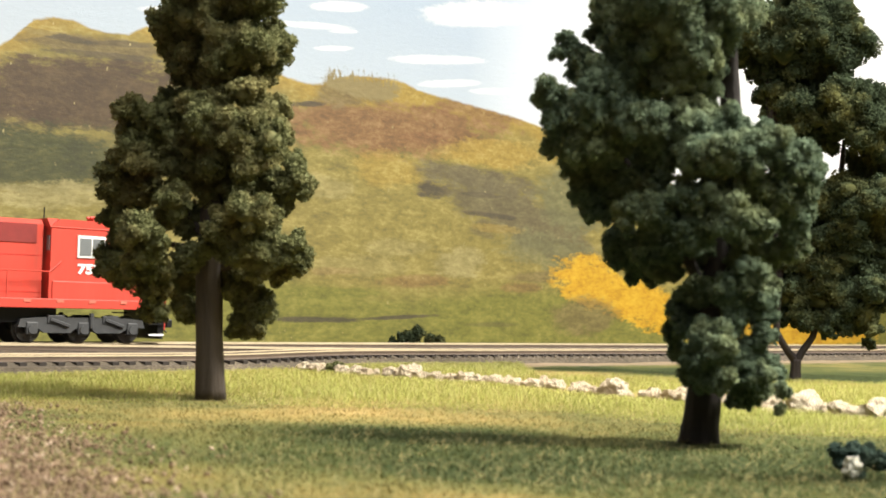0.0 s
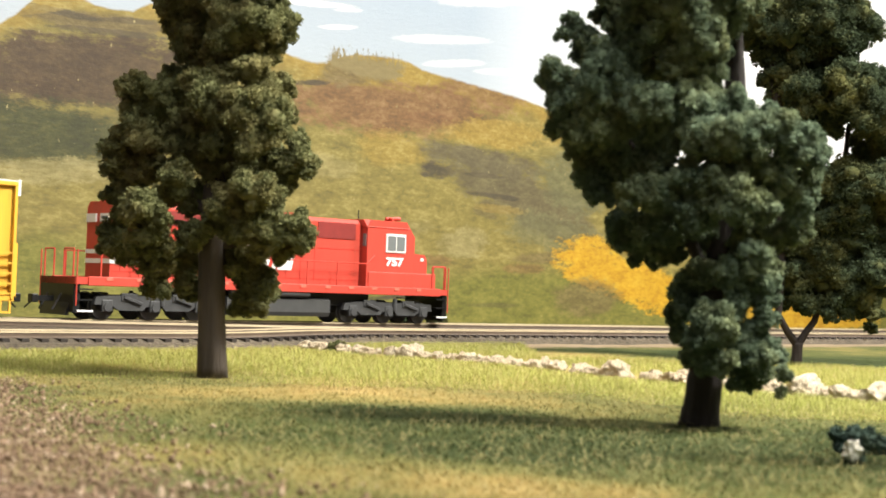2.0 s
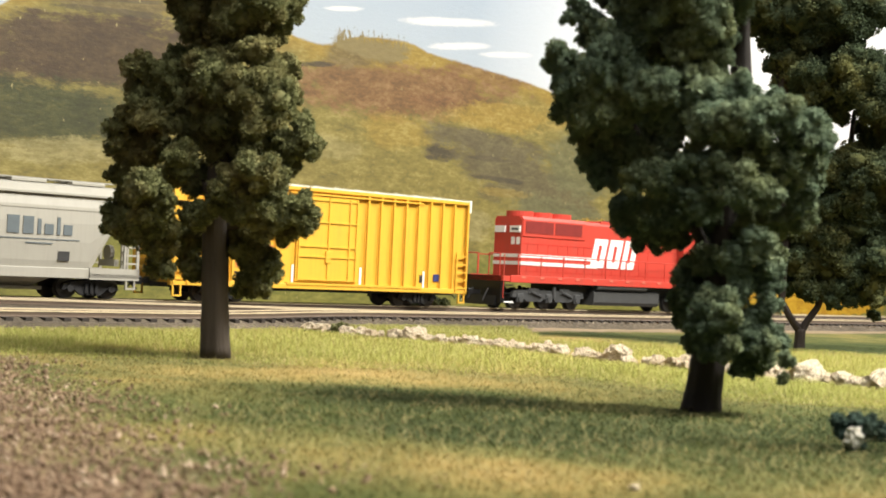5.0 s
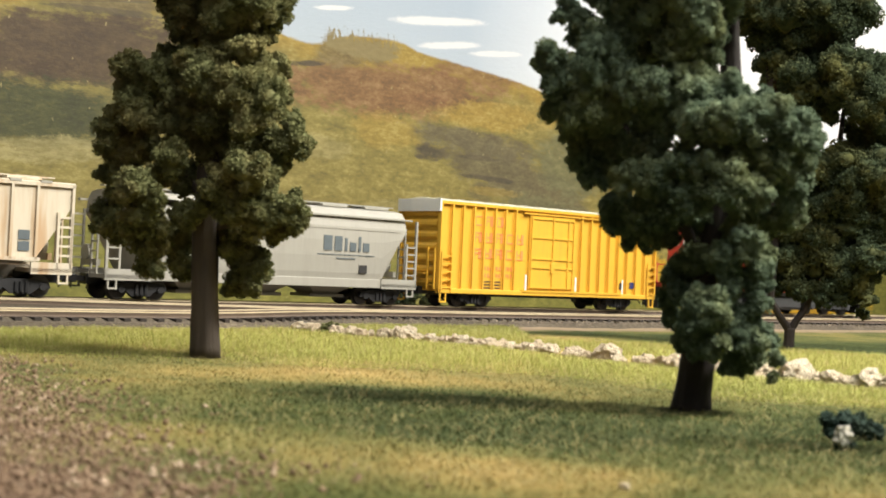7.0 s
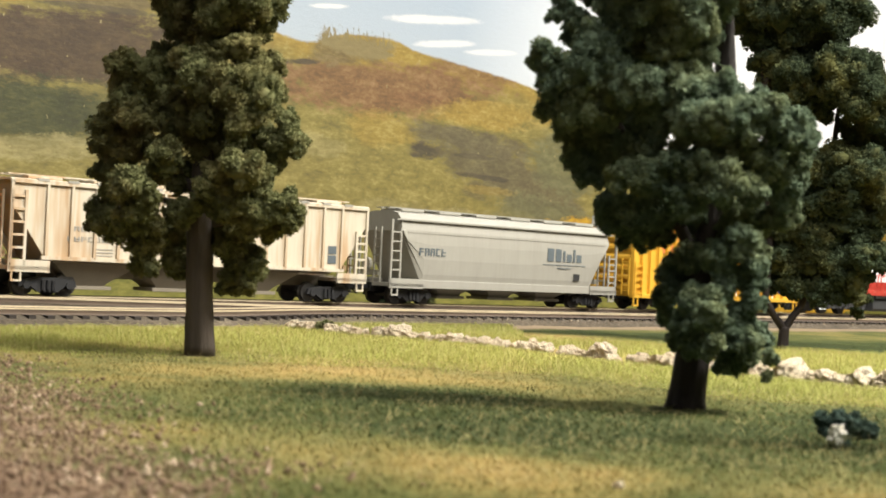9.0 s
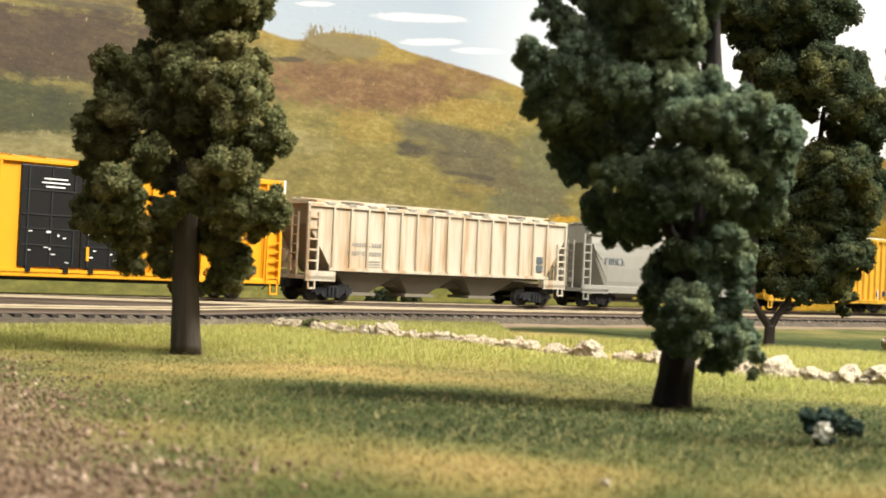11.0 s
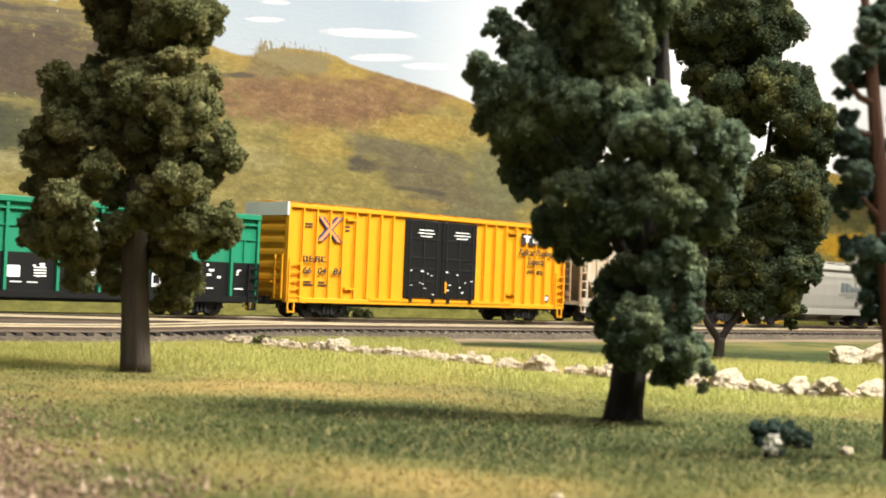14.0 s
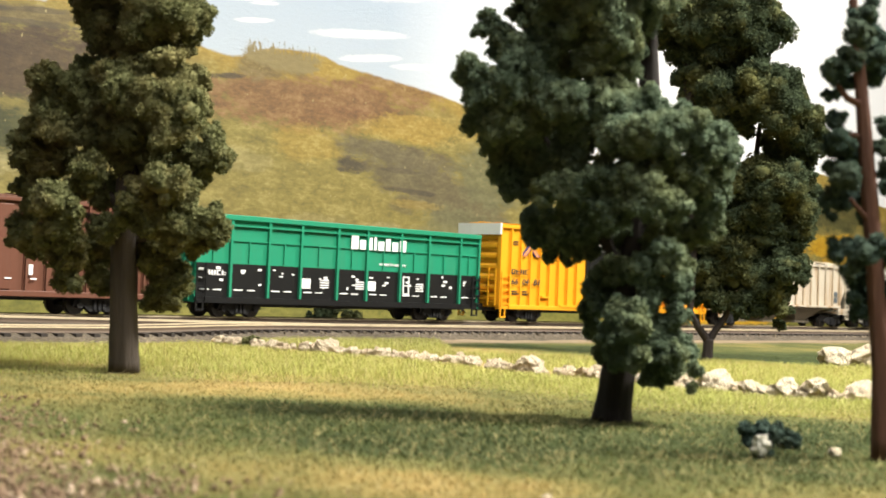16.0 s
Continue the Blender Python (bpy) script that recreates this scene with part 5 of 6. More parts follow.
def boxcar_shell(car, length, sill, eave, material, roof_material, end_material, ribs, gap, core=0.0153):
    """Body, ribs, sills, ends and roof common to both yellow boxcars. gap: the doorway's (x0, x1)."""
    part("body", Shape().box(0.0012, length - 0.0012, -core, core, sill + 0.0015, eave - 0.0006), material, car)
    for side in (-1, 1):
        y0, y1 = sorted((side * core, side * (HALF - 0.0001)))
        sh0 = Shape().box(-0.00055, 0.00055, y0, y1, sill + 0.002, eave - 0.0012)
        sh0.box(-0.0011, 0.0011, *sorted((side * core, side * (core + 0.0005))), sill + 0.002, eave - 0.0012)
        rib_me = sh0.mesh("rib", material)
        for x in ribs:
            if not gap[0] - 0.002 < x < gap[1] + 0.002:
                part("rib", rib_me, material, car).location = (x, 0, 0)
        ya, yb = sorted((side * (core - 0.001), side * HALF))
        part("side_sill", Shape().box(0.0, length, ya, yb, sill, sill + 0.0026, 0.0003), material, car)
        part("top_chord", Shape().box(0.0, length, ya, yb, eave - 0.0018, eave, 0.0003), material, car)
        for x in (0.0, length - 0.0012):
            part("corner_post", Shape().box(x, x + 0.0012, ya, yb, sill, eave - 0.0018), material, car)
    corrugated_end(0.0012, -1, core, sill + 0.001, eave - 0.001, 7, material, car)
    corrugated_end(length - 0.0012, 1, core, sill + 0.001, eave - 0.001, 7, material, car)
    roof = Shape().prism([(-HALF, eave), (-HALF, eave + 0.0004), (0, eave + 0.0019), (HALF, eave + 0.0004), (HALF, eave)], 0.0, length)
    for k in range(1, 14):
        x = length * k / 14
        roof.prism([(-HALF + 0.001, eave + 0.0004), (-HALF + 0.001, eave + 0.0009), (0, eave + 0.0024), (HALF - 0.001, eave + 0.0009), (HALF - 0.001, eave + 0.0004)], x - 0.0004, x + 0.0004)
    part("roof", roof, roof_material, car, "pale ribbed metal roof")
    for x, way in ((0.0, -1), (length, 1)):
        part("roof_end", Shape().box(*sorted((x, x + way * 0.0012)), -HALF, HALF, eave - 0.0058, eave + 0.0009), end_material, car, "roof end cap")
        coupler(car, x, way)
        for y in (-HALF + 0.0005, HALF - 0.0005):
            stirrup(car, abs(x - 0.0035), y, sill, material)
            ladder(car, abs(x - 0.0012), abs(x - 0.0085), y + (-0.0008 if y < 0 else 0.0008), sill + 0.001, sill + 0.022, 5, material)
        end_ladder(car, x + way * 0.0014, -0.0145, -0.009, sill + 0.002, sill + 0.024, 5, material)
        part("brake_step", Shape().box(*sorted((x, x + way * 0.003)), -0.008, 0.008, sill + 0.010, sill + 0.0106), material, car)
        part("draft_box", Shape().box(*sorted((x + way * 0.002, x - way * 0.012)), -0.003, 0.003, 0.0062, 0.0105), BLACK, car)
    part("underframe", Shape().box(0.012, length - 0.012, -0.004, 0.004, 0.0058, sill + 0.0015).box(0.05, length - 0.05, -0.011, 0.011, 0.0070, sill + 0.0015), BLACK, car)
    for x in (0.031, length - 0.031):
        freight_truck(car, x)


def paper_boxcar():
    car = tagged(new("boxcar"), "bright yellow ribbed boxcar with faded red lettering and a sliding door", "freight car", "cars of the train")
    L, sill, eave = 0.1834, 0.0073, 0.0566
    ribs = [0.0088 + 0.00815 * k for k in range(7)] + [0.1135 + 0.0085 * k for k in range(8)]
    boxcar_shell(car, L, sill, eave, YELLOW_FOX, CREAM_ROOF, WHITE, ribs, (0.0685, 0.1080))
    for side in (-1, 1):
        y = side * 0.0153
        yo = side * 0.0166
        door = part("door", Shape().box(0.0693, 0.1072, *sorted((y, yo)), sill + 0.0035, eave - 0.0036, 0.0003), YELLOW_FOX, car, "sliding door with raised bars")
        ys = sorted((yo, yo + side * 0.0006))
        for z in (sill + 0.0048, sill + 0.016, sill + 0.021, sill + 0.033, eave - 0.0055):
            part("door_bar", Shape().box(0.0705, 0.1060, *ys, z - 0.0004, z + 0.0004), YELLOW_FOX, door)
        for x in (0.0705, 0.0885, 0.1015, 0.1060):
            part("door_stile", Shape().box(x - 0.0004, x + 0.0004, yo, yo + side * 0.0007, sill + 0.0042, eave - 0.0044) if side > 0 else Shape().box(x - 0.0004, x + 0.0004, yo - 0.0007, yo, sill + 0.0042, eave - 0.0044), YELLOW_FOX, door)
        part("latch", Shape().box(0.0868, 0.0900, *sorted((yo, yo + side * 0.0010)), sill + 0.013, sill + 0.019, 0.0002), YELLOW_FOX, door)
        part("door_track", Shape().box(0.0640, 0.1500, *sorted((y, side * 0.0174)), sill + 0.0020, sill + 0.0031), YELLOW_FOX, car)
        part("door_rail", Shape().box(0.0640, 0.1500, *sorted((y, side * 0.0172)), eave - 0.0034, eave - 0.0026), YELLOW_FOX, car)
        bars(car, "lettering", [b for z, n in ((0.0446, 3), (0.0356, 5), (0.0268, 5)) for b in glyph_rows(0.0255, 0.0255 + 0.0083 * n, z, z + 0.0055, n, 7 + n)], side * 0.01545, LETTER_RED, "faded red lettering in three rows")
        bars(car, "small_lettering", [b for z in (0.0205, 0.0165) for b in glyph_rows(0.033, 0.060, z, z + 0.0022, 6, 3)], side * 0.01545, LETTER_RED, "small faded red lettering")
        bars(car, "data_marks", [b for z in (0.0105, 0.0122, 0.0139) for b in ((0.0345, 0.040, z, z + 0.0007), (0.0425, 0.048, z, z + 0.0007))] + [(0.1505, 0.1535, 0.0125, 0.0165)], side * 0.01545, LETTER_BLACK, "small dark data lines")
        for mark in ((0.0248, 0.0262, 0.0085, 0.0185), (0.1098, 0.1110, 0.0095, 0.0190), (0.0675, 0.0688, 0.0085, 0.0190), (0.1525, 0.1536, 0.0095, 0.0185)):
            bars(car, "stripe", [mark], side * 0.0157, LETTER_WHITE, "white vertical stripe")
        bars(car, "notice", [(0.1600, 0.1650, 0.0135, 0.0172)], side * 0.01575, LETTER_BLUE, "small dark notice plate")
        bars(car, "red_mark", [(0.1390, 0.1408, 0.0170, 0.0222)], side * 0.0157, LETTER_RED)
    return car


def pool_boxcar():
    car = tagged(new("boxcar"), "tall orange-yellow boxcar with black double doors and a crossed rail emblem", "freight car", "cars of the train")
    L, sill, eave = 0.2188, 0.0076, 0.0572
    ribs = [0.0100 + 0.0090 * k for k in range(8)] + [0.1465 + 0.0090 * k for k in range(8)]
    boxcar_shell(car, L, sill, eave, YELLOW_BOX, YELLOW_BOX, WHITE, ribs, (0.0820, 0.1400))
    for side in (-1, 1):
        y = side * 0.0153
        yo = side * 0.0164
        for k, (a, b) in enumerate(((0.0826, 0.1108), (0.1112, 0.1394))):
            door = part("door", Shape().box(a, b, *sorted((y, yo)), sill + 0.0040, eave - 0.0026, 0.0003), BLACK, car, "black plug door")
            d = Shape()
            ys = sorted((yo, yo + side * 0.0004))
            for f in (0.22, 0.38, 0.52, 0.76):
                z = sill + 0.004 + f * (eave - sill - 0.0066)
                d.box(a + 0.001, b - 0.001, *ys, z - 0.00025, z + 0.00025)
            for f in (0.12, 0.5, 0.88):
                x = a + f * (b - a)
                d.box(x - 0.00025, x + 0.00025, *ys, sill + 0.005, eave - 0.0036)
            part("door_ribs", d, DARK, door)
            m = [(a + 0.010, a + 0.021, eave - 0.0083, eave - 0.0077), (a + 0.009, a + 0.022, eave - 0.0100, eave - 0.0094), (a + 0.011, a + 0.020, eave - 0.0117, eave - 0.0111)]
            rng = np.random.default_rng(5 + k)
            for _ in range(9):
                x, z = a + rng.uniform(0.003, 0.024), sill + rng.uniform(0.006, 0.019)
                m.append((x, x + rng.uniform(0.0006, 0.0022), z, z + rng.uniform(0.0003, 0.0009)))
            bars(door, "stencils", m, yo + side * 0.00035, LETTER_WHITE, "white stencils")
        bars(car, "yellow_lever", [(0.1138, 0.1152, sill + 0.0075, sill + 0.0135)], yo + side * 0.0005, YELLOW_BOX)
        part("door_track", Shape().box(0.0560, 0.1700, *sorted((y, side * 0.0174)), sill + 0.0020, sill + 0.0034), YELLOW_BOX, car)
        for x in (0.0865, 0.1040, 0.1160, 0.1340):
            part("door_roller", Shape().box(x - 0.0012, x + 0.0012, *sorted((y, side * 0.0178)), sill + 0.0020, sill + 0.0042), BLACK, car)
        f = side * 0.01545
        bars(car, "black_panel", [(0.1780, 0.2050, 0.0452, 0.0520)], side * 0.0167, LETTER_BLACK, "black logo panel")
        bars(car, "logo", [(0.1796, 0.1860, 0.0496, 0.0508), (0.1816, 0.1840, 0.0468, 0.0496), (0.1880, 0.1890, 0.0468, 0.0508), (0.1898, 0.1932, 0.0468, 0.0478), (0.1898, 0.1932, 0.0498, 0.0508), (0.1960, 0.1976, 0.0468, 0.0508), (0.1990, 0.2030, 0.0482, 0.0494)], side * 0.0169, LETTER_WHITE, "white logo blocks")
        if side < 0:
            lettering(car, "Railcar Pooling", 0.1755, 0.0392, 0.0052, -0.01705, LETTER_BLACK, "black slogan lettering", 0.2, 0.00008, fit=0.0310)
            lettering(car, "Experts", 0.1838, 0.0338, 0.0052, -0.01705, LETTER_BLACK, "black slogan lettering", 0.2, 0.00008, fit=0.0145)
            bars(car, "reporting_marks", glyph_rows(0.0100, 0.0262, 0.0285, 0.0315, 4, 3), -0.01705, LETTER_BLACK, "black reporting marks")
            for k, pair in enumerate(("66", "04", "81")):
                lettering(car, pair, (0.0098, 0.0198, 0.0302)[k], 0.0226, 0.0046, -0.01705, LETTER_BLACK, "black road number", 0.15, 0.0001, fit=0.0058)
        bars(car, "small_marks", glyph_rows(0.183, 0.200, 0.0282, 0.0304, 7, 9) + [(0.012, 0.019, 0.0165, 0.0172), (0.012, 0.017, 0.0180, 0.0187), (0.022, 0.028, 0.0165, 0.0172), (0.022, 0.026, 0.0180, 0.0187), (0.0115, 0.0165, 0.0475, 0.0482), (0.0115, 0.0165, 0.0460, 0.0467), (0.0370, 0.0420, 0.0475, 0.0482), (0.0370, 0.0420, 0.0455, 0.0462)], side * 0.0157, LETTER_BLACK, "small dark data lines")
        bars(car, "notice", [(0.2005, 0.2050, 0.0120, 0.0158)], side * 0.0163, LETTER_BLACK, "small black notice plate")
        bars(car, "notice_window", [(0.2015, 0.2040, 0.0128, 0.0150)], side * 0.0165, LETTER_WHITE)
        for x in (0.0420, 0.1700, 0.1705):
            for z in (0.0155, 0.0515):
                part("bracket", Shape().box(x - 0.003, x + 0.003, *sorted((y, side * 0.0172)), z - 0.0006, z + 0.0006), YELLOW_BOX, car)
        # crossed-rail emblem: two slanting rails, red edged with blue
        for tilt in (-1, 1):
            for w, mat, proud in ((0.0044, LETTER_BLUE, 0.0167), (0.0022, LETTER_RED, 0.0169)):
                sh = Shape()
                a = (-0.0066, -0.0064 * tilt)
                b = (0.0066, 0.0064 * tilt)
                sh.prism([(a[0] + 0.0275 - w / 2, a[1] + 0.0458), (a[0] + 0.0275 + w / 2, a[1] + 0.0458), (b[0] + 0.0275 + w / 2, b[1] + 0.0458), (b[0] + 0.0275 - w / 2, b[1] + 0.0458)], *sorted((side * 0.0155, side * (proud + 0.0001 * tilt))), "y")
                part("emblem_bar", sh, mat, car)
    return car


def loft(rings, cap=True):
    """Skin through rings of points that have equal counts."""
    sh = Shape()
    made = [[sh.bm.verts.new(p) for p in ring] for ring in rings]
    n = len(made[0])
    for a, b in zip(made, made[1:]):
        for i in range(n):
            sh.bm.faces.new((a[i], a[(i + 1) % n], b[(i + 1) % n], b[i]))
    if cap:
        sh.bm.faces.new(made[0][::-1])
        sh.bm.faces.new(made[-1])
    bmesh.ops.recalc_face_normals(sh.bm, faces=sh.bm.faces)
    return sh


def hopper_ends(car, L, material, sill, top, run, thick=0.0005):
    """End platform, ladders and posts at both ends of a covered hopper."""
    for x, way in ((0.0, 1), (L, -1)):
        xa, xb = sorted((x, x + way * run))
        part("end_platform", Shape().box(xa, xb, -HALF, HALF, sill - 0.0012, sill + 0.0005).box(xa, xb, -HALF, -HALF + 0.001, sill - 0.002, sill + 0.003).box(xa, xb, HALF - 0.001, HALF, sill - 0.002, sill + 0.003), material, car)
        for y in (-HALF + 0.0006, HALF - 0.0006):
            ladder(car, x + way * 0.001, x + way * 0.0072, y, sill, top - 0.012 if way < 0 else top - 0.004, 6, material, thick=thick)
            stirrup(car, x + way * 0.004, y, sill - 0.001, material)
            part("corner_post", Shape().box(*sorted((x + way * 0.0002, x + way * 0.0014)), y - 0.0006, y + 0.0006, sill, top), material, car)
        end_ladder(car, x + way * 0.001, -0.008, -0.003, sill, top - 0.004, 7, material)
        part("brake_gear", Shape().tube((x + way * 0.002, 0.005, sill + 0.010), (x + way * 0.004, 0.005, sill + 0.010), 0.0035, sides=12).box(*sorted((x + way * 0.003, x + way * 0.005)), -0.004, 0.010, sill + 0.004, sill + 0.007), material, car)
        coupler(car, x, -way)
        part("draft_box", Shape().box(*sorted((x - way * 0.001, x + way * 0.020)), -0.003, 0.003, 0.0062, 0.0110), BLACK, car)
    for x in (0.0208, L - 0.0208):
        freight_truck(car, x)


def hopper_bays(car, xs, wide, low, high, material):
    for x in xs:
        sh = Shape()
        rings = [[(x + a * sx, y * b, z) for sx, y in ((-1, -1), (1, -1), (1, 1), (-1, 1))] for a, b, z in ((0.0075, 0.006, low), (0.0085, 0.0075, low + 0.002), (wide, 0.0145, high))]
        part("hopper_bay", loft(rings), material, car, "sloping discharge bay")
        part("outlet_gate", Shape().box(x - 0.0105, x + 0.0105, -0.0085, 0.0085, low - 0.0008, low + 0.0008, 0.0002), material, car)


def roof_walk(car, x0, x1, z, material):
    sh = Shape()
    for y in (-0.0032, 0.0032):
        sh.box(x0, x1, y - 0.0022, y + 0.0022, z + 0.0016, z + 0.0021)
    part("running_board", sh, material, car)
    for k in range(6):
        x = x0 + (x1 - x0) * (k + 0.5) / 6
        part("hatch", Shape().box(x - 0.008, x + 0.008, -0.0085, 0.0085, z, z + 0.0014, 0.0003), material, car)


def curved_hopper():
    car = tagged(new("covered_hopper"), "light grey round-sided covered hopper with dark slate lettering", "freight car", "cars of the train")
    L = 0.182
    top, low = 0.0488, 0.0105
    side = [(0.0150, low), (0.0162, 0.016), (0.0169, 0.024), (0.0170, 0.032), (0.0165, 0.039), (0.0148, 0.0448), (0.0122, 0.0478), (0.007, top)]
    outline = [(-y, z) for y, z in side] + [(y, z) for y, z in side[::-1]]

    def ring(x, raise_to):
        """A section whose lower part is cut off where the end slope sheet rises."""
        return [(x, y, max(z, raise_to)) for y, z in outline]

    rings = [ring(0.0080, 0.0385), ring(0.0110, 0.0340), ring(0.0240, low), ring(L / 2, low), ring(L - 0.0240, low), ring(L - 0.0110, 0.0340), ring(L - 0.0080, 0.0385)]
    part("body", loft(rings), GREY, car, "smooth rounded steel sides")
    for sgn in (-1, 1):
        part("side_sill", Shape().box(0.004, L - 0.004, *sorted((sgn * 0.0146, sgn * 0.0164)), low - 0.0018, low + 0.0026, 0.0003), GREY, car)
        part("roof_eave", Shape().box(0.004, L - 0.004, *sorted((sgn * 0.0148, sgn * 0.0167)), 0.0438, 0.0446), GREY, car)
        part("seam", Shape().box(0.012, L - 0.012, *sorted((sgn * 0.0160, sgn * 0.01685)), 0.0376, 0.0380), GREY, car)
        f = sgn * 0.0172
        rows = [(0.1195, 0.1248, 0.0268, 0.0342), (0.1265, 0.1312, 0.0268, 0.0340), (0.1330, 0.1346, 0.0268, 0.0332), (0.1362, 0.1402, 0.0268, 0.0312), (0.1418, 0.1433, 0.0268, 0.0342), (0.1448, 0.1488, 0.0268, 0.0312)]
        bars(car, "logo", rows, f, LETTER_GREY, "dark slate logo of plain bars")
        bars(car, "rule", [(0.1160, 0.1525, 0.0246, 0.0250), (0.128, 0.140, 0.0228, 0.0233)], sgn * 0.01705, LETTER_GREY)
        bars(car, "notice", [(0.1430, 0.1482, 0.0160, 0.0200)], sgn * 0.0167, LETTER_BLACK, "small black notice plate")
        bars(car, "number_marks", glyph_rows(0.020, 0.040, 0.026, 0.030, 5, 4), sgn * 0.0171, LETTER_GREY)
    roof_walk(car, 0.008, L - 0.008, top, GREY)
    hopper_bays(car, (0.052, 0.091, 0.130), 0.018, 0.0042, low + 0.001, GREY)
    for x, way in ((0.0, 1), (L, -1)):
        sh = Shape().prism([(x + way * 0.0085, 0.038), (x + way * 0.0095, 0.038), (x + way * 0.0260, low), (x + way * 0.0240, low)], -0.0148, 0.0148, "y")
        part("slope_sheet", sh, GREY, car)
    hopper_ends(car, L, GREY, low, 0.0440, 0.024)
    return car


def ribbed_hopper():
    car = tagged(new("covered_hopper"), "cream ribbed covered hopper with rust streaks", "freight car", "cars of the train")
    L = 0.1938
    top, low, sill = 0.0482, 0.0160, 0.0120
    for sgn in (-1, 1):
        y0, y1 = sorted((sgn * 0.0148, sgn * 0.0158))
        out = [(0.0010, top), (L - 0.0010, top), (L - 0.0010, 0.0385), (L - 0.0170, low), (0.0170, low), (0.0010, 0.0385)]
        part("side_sheet", Shape().prism(out, y0, y1, "y"), CREAM, car)
        ya, yb = sorted((sgn * 0.0158, sgn * HALF))
        me = Shape().box(-0.0006, 0.0006, ya, yb, low, top - 0.001).mesh("rib", CREAM)
        for k in range(15):
            part("rib", me, CREAM, car).location = (0.0170 + (L - 0.034) * k / 14, 0, 0)
        part("bottom_rail", Shape().box(0.0150, L - 0.0150, ya, yb, low - 0.0006, low + 0.0010), CREAM, car)
        part("top_rail", Shape().box(0.0, L, ya, yb, top - 0.0012, top + 0.0004), CREAM, car)
        f = sgn * 0.01595
        bars(car, "number_marks", glyph_rows(0.0300, 0.0500, 0.0282, 0.0302, 6, 12) + glyph_rows(0.0270, 0.0500, 0.0238, 0.0258, 7, 13) + [(0.041, 0.049, z, z + 0.0005) for z in (0.0178, 0.0192, 0.0206)], f, LETTER_FADED, "worn grey reporting marks")
        bars(car, "notice", [(0.1690, 0.1740, 0.0195, 0.0235), (0.1690, 0.1740, 0.0242, 0.0282)], sgn * 0.0161, LETTER_GREY, "two dark notice panels")
    roof = Shape().prism([(-HALF, top), (-HALF + 0.001, top + 0.0008), (0, top + 0.0016), (HALF - 0.001, top + 0.0008), (HALF, top)], 0.0, L)
    part("roof", roof, CREAM, car)
    roof_walk(car, 0.004, L - 0.004, top + 0.0012, CREAM)
    for k in range(13):
        part("roof_bracket", Shape().box(0.012 + 0.0138 * k, 0.017 + 0.0138 * k, -HALF - 0.0002, -HALF + 0.003, top + 0.0001, top + 0.0012), GREY, car)
    part("inner_hull", Shape().prism([(0.002, top), (L - 0.002, top), (L - 0.004, 0.038), (L - 0.022, low - 0.002), (0.022, low - 0.002), (0.004, 0.038)], -0.0146, 0.0146, "y"), BAY_GREY, car)
    hopper_bays(car, (0.0430, 0.0850, 0.1330), 0.0215, 0.0038, low - 0.001, BAY_GREY)
    part("centre_sill", Shape().box(0.010, L - 0.010, -0.0028, 0.0028, 0.0080, 0.0135), BAY_GREY, car)
    hopper_ends(car, L, CREAM, sill, top, 0.019, 0.0006)
    return car


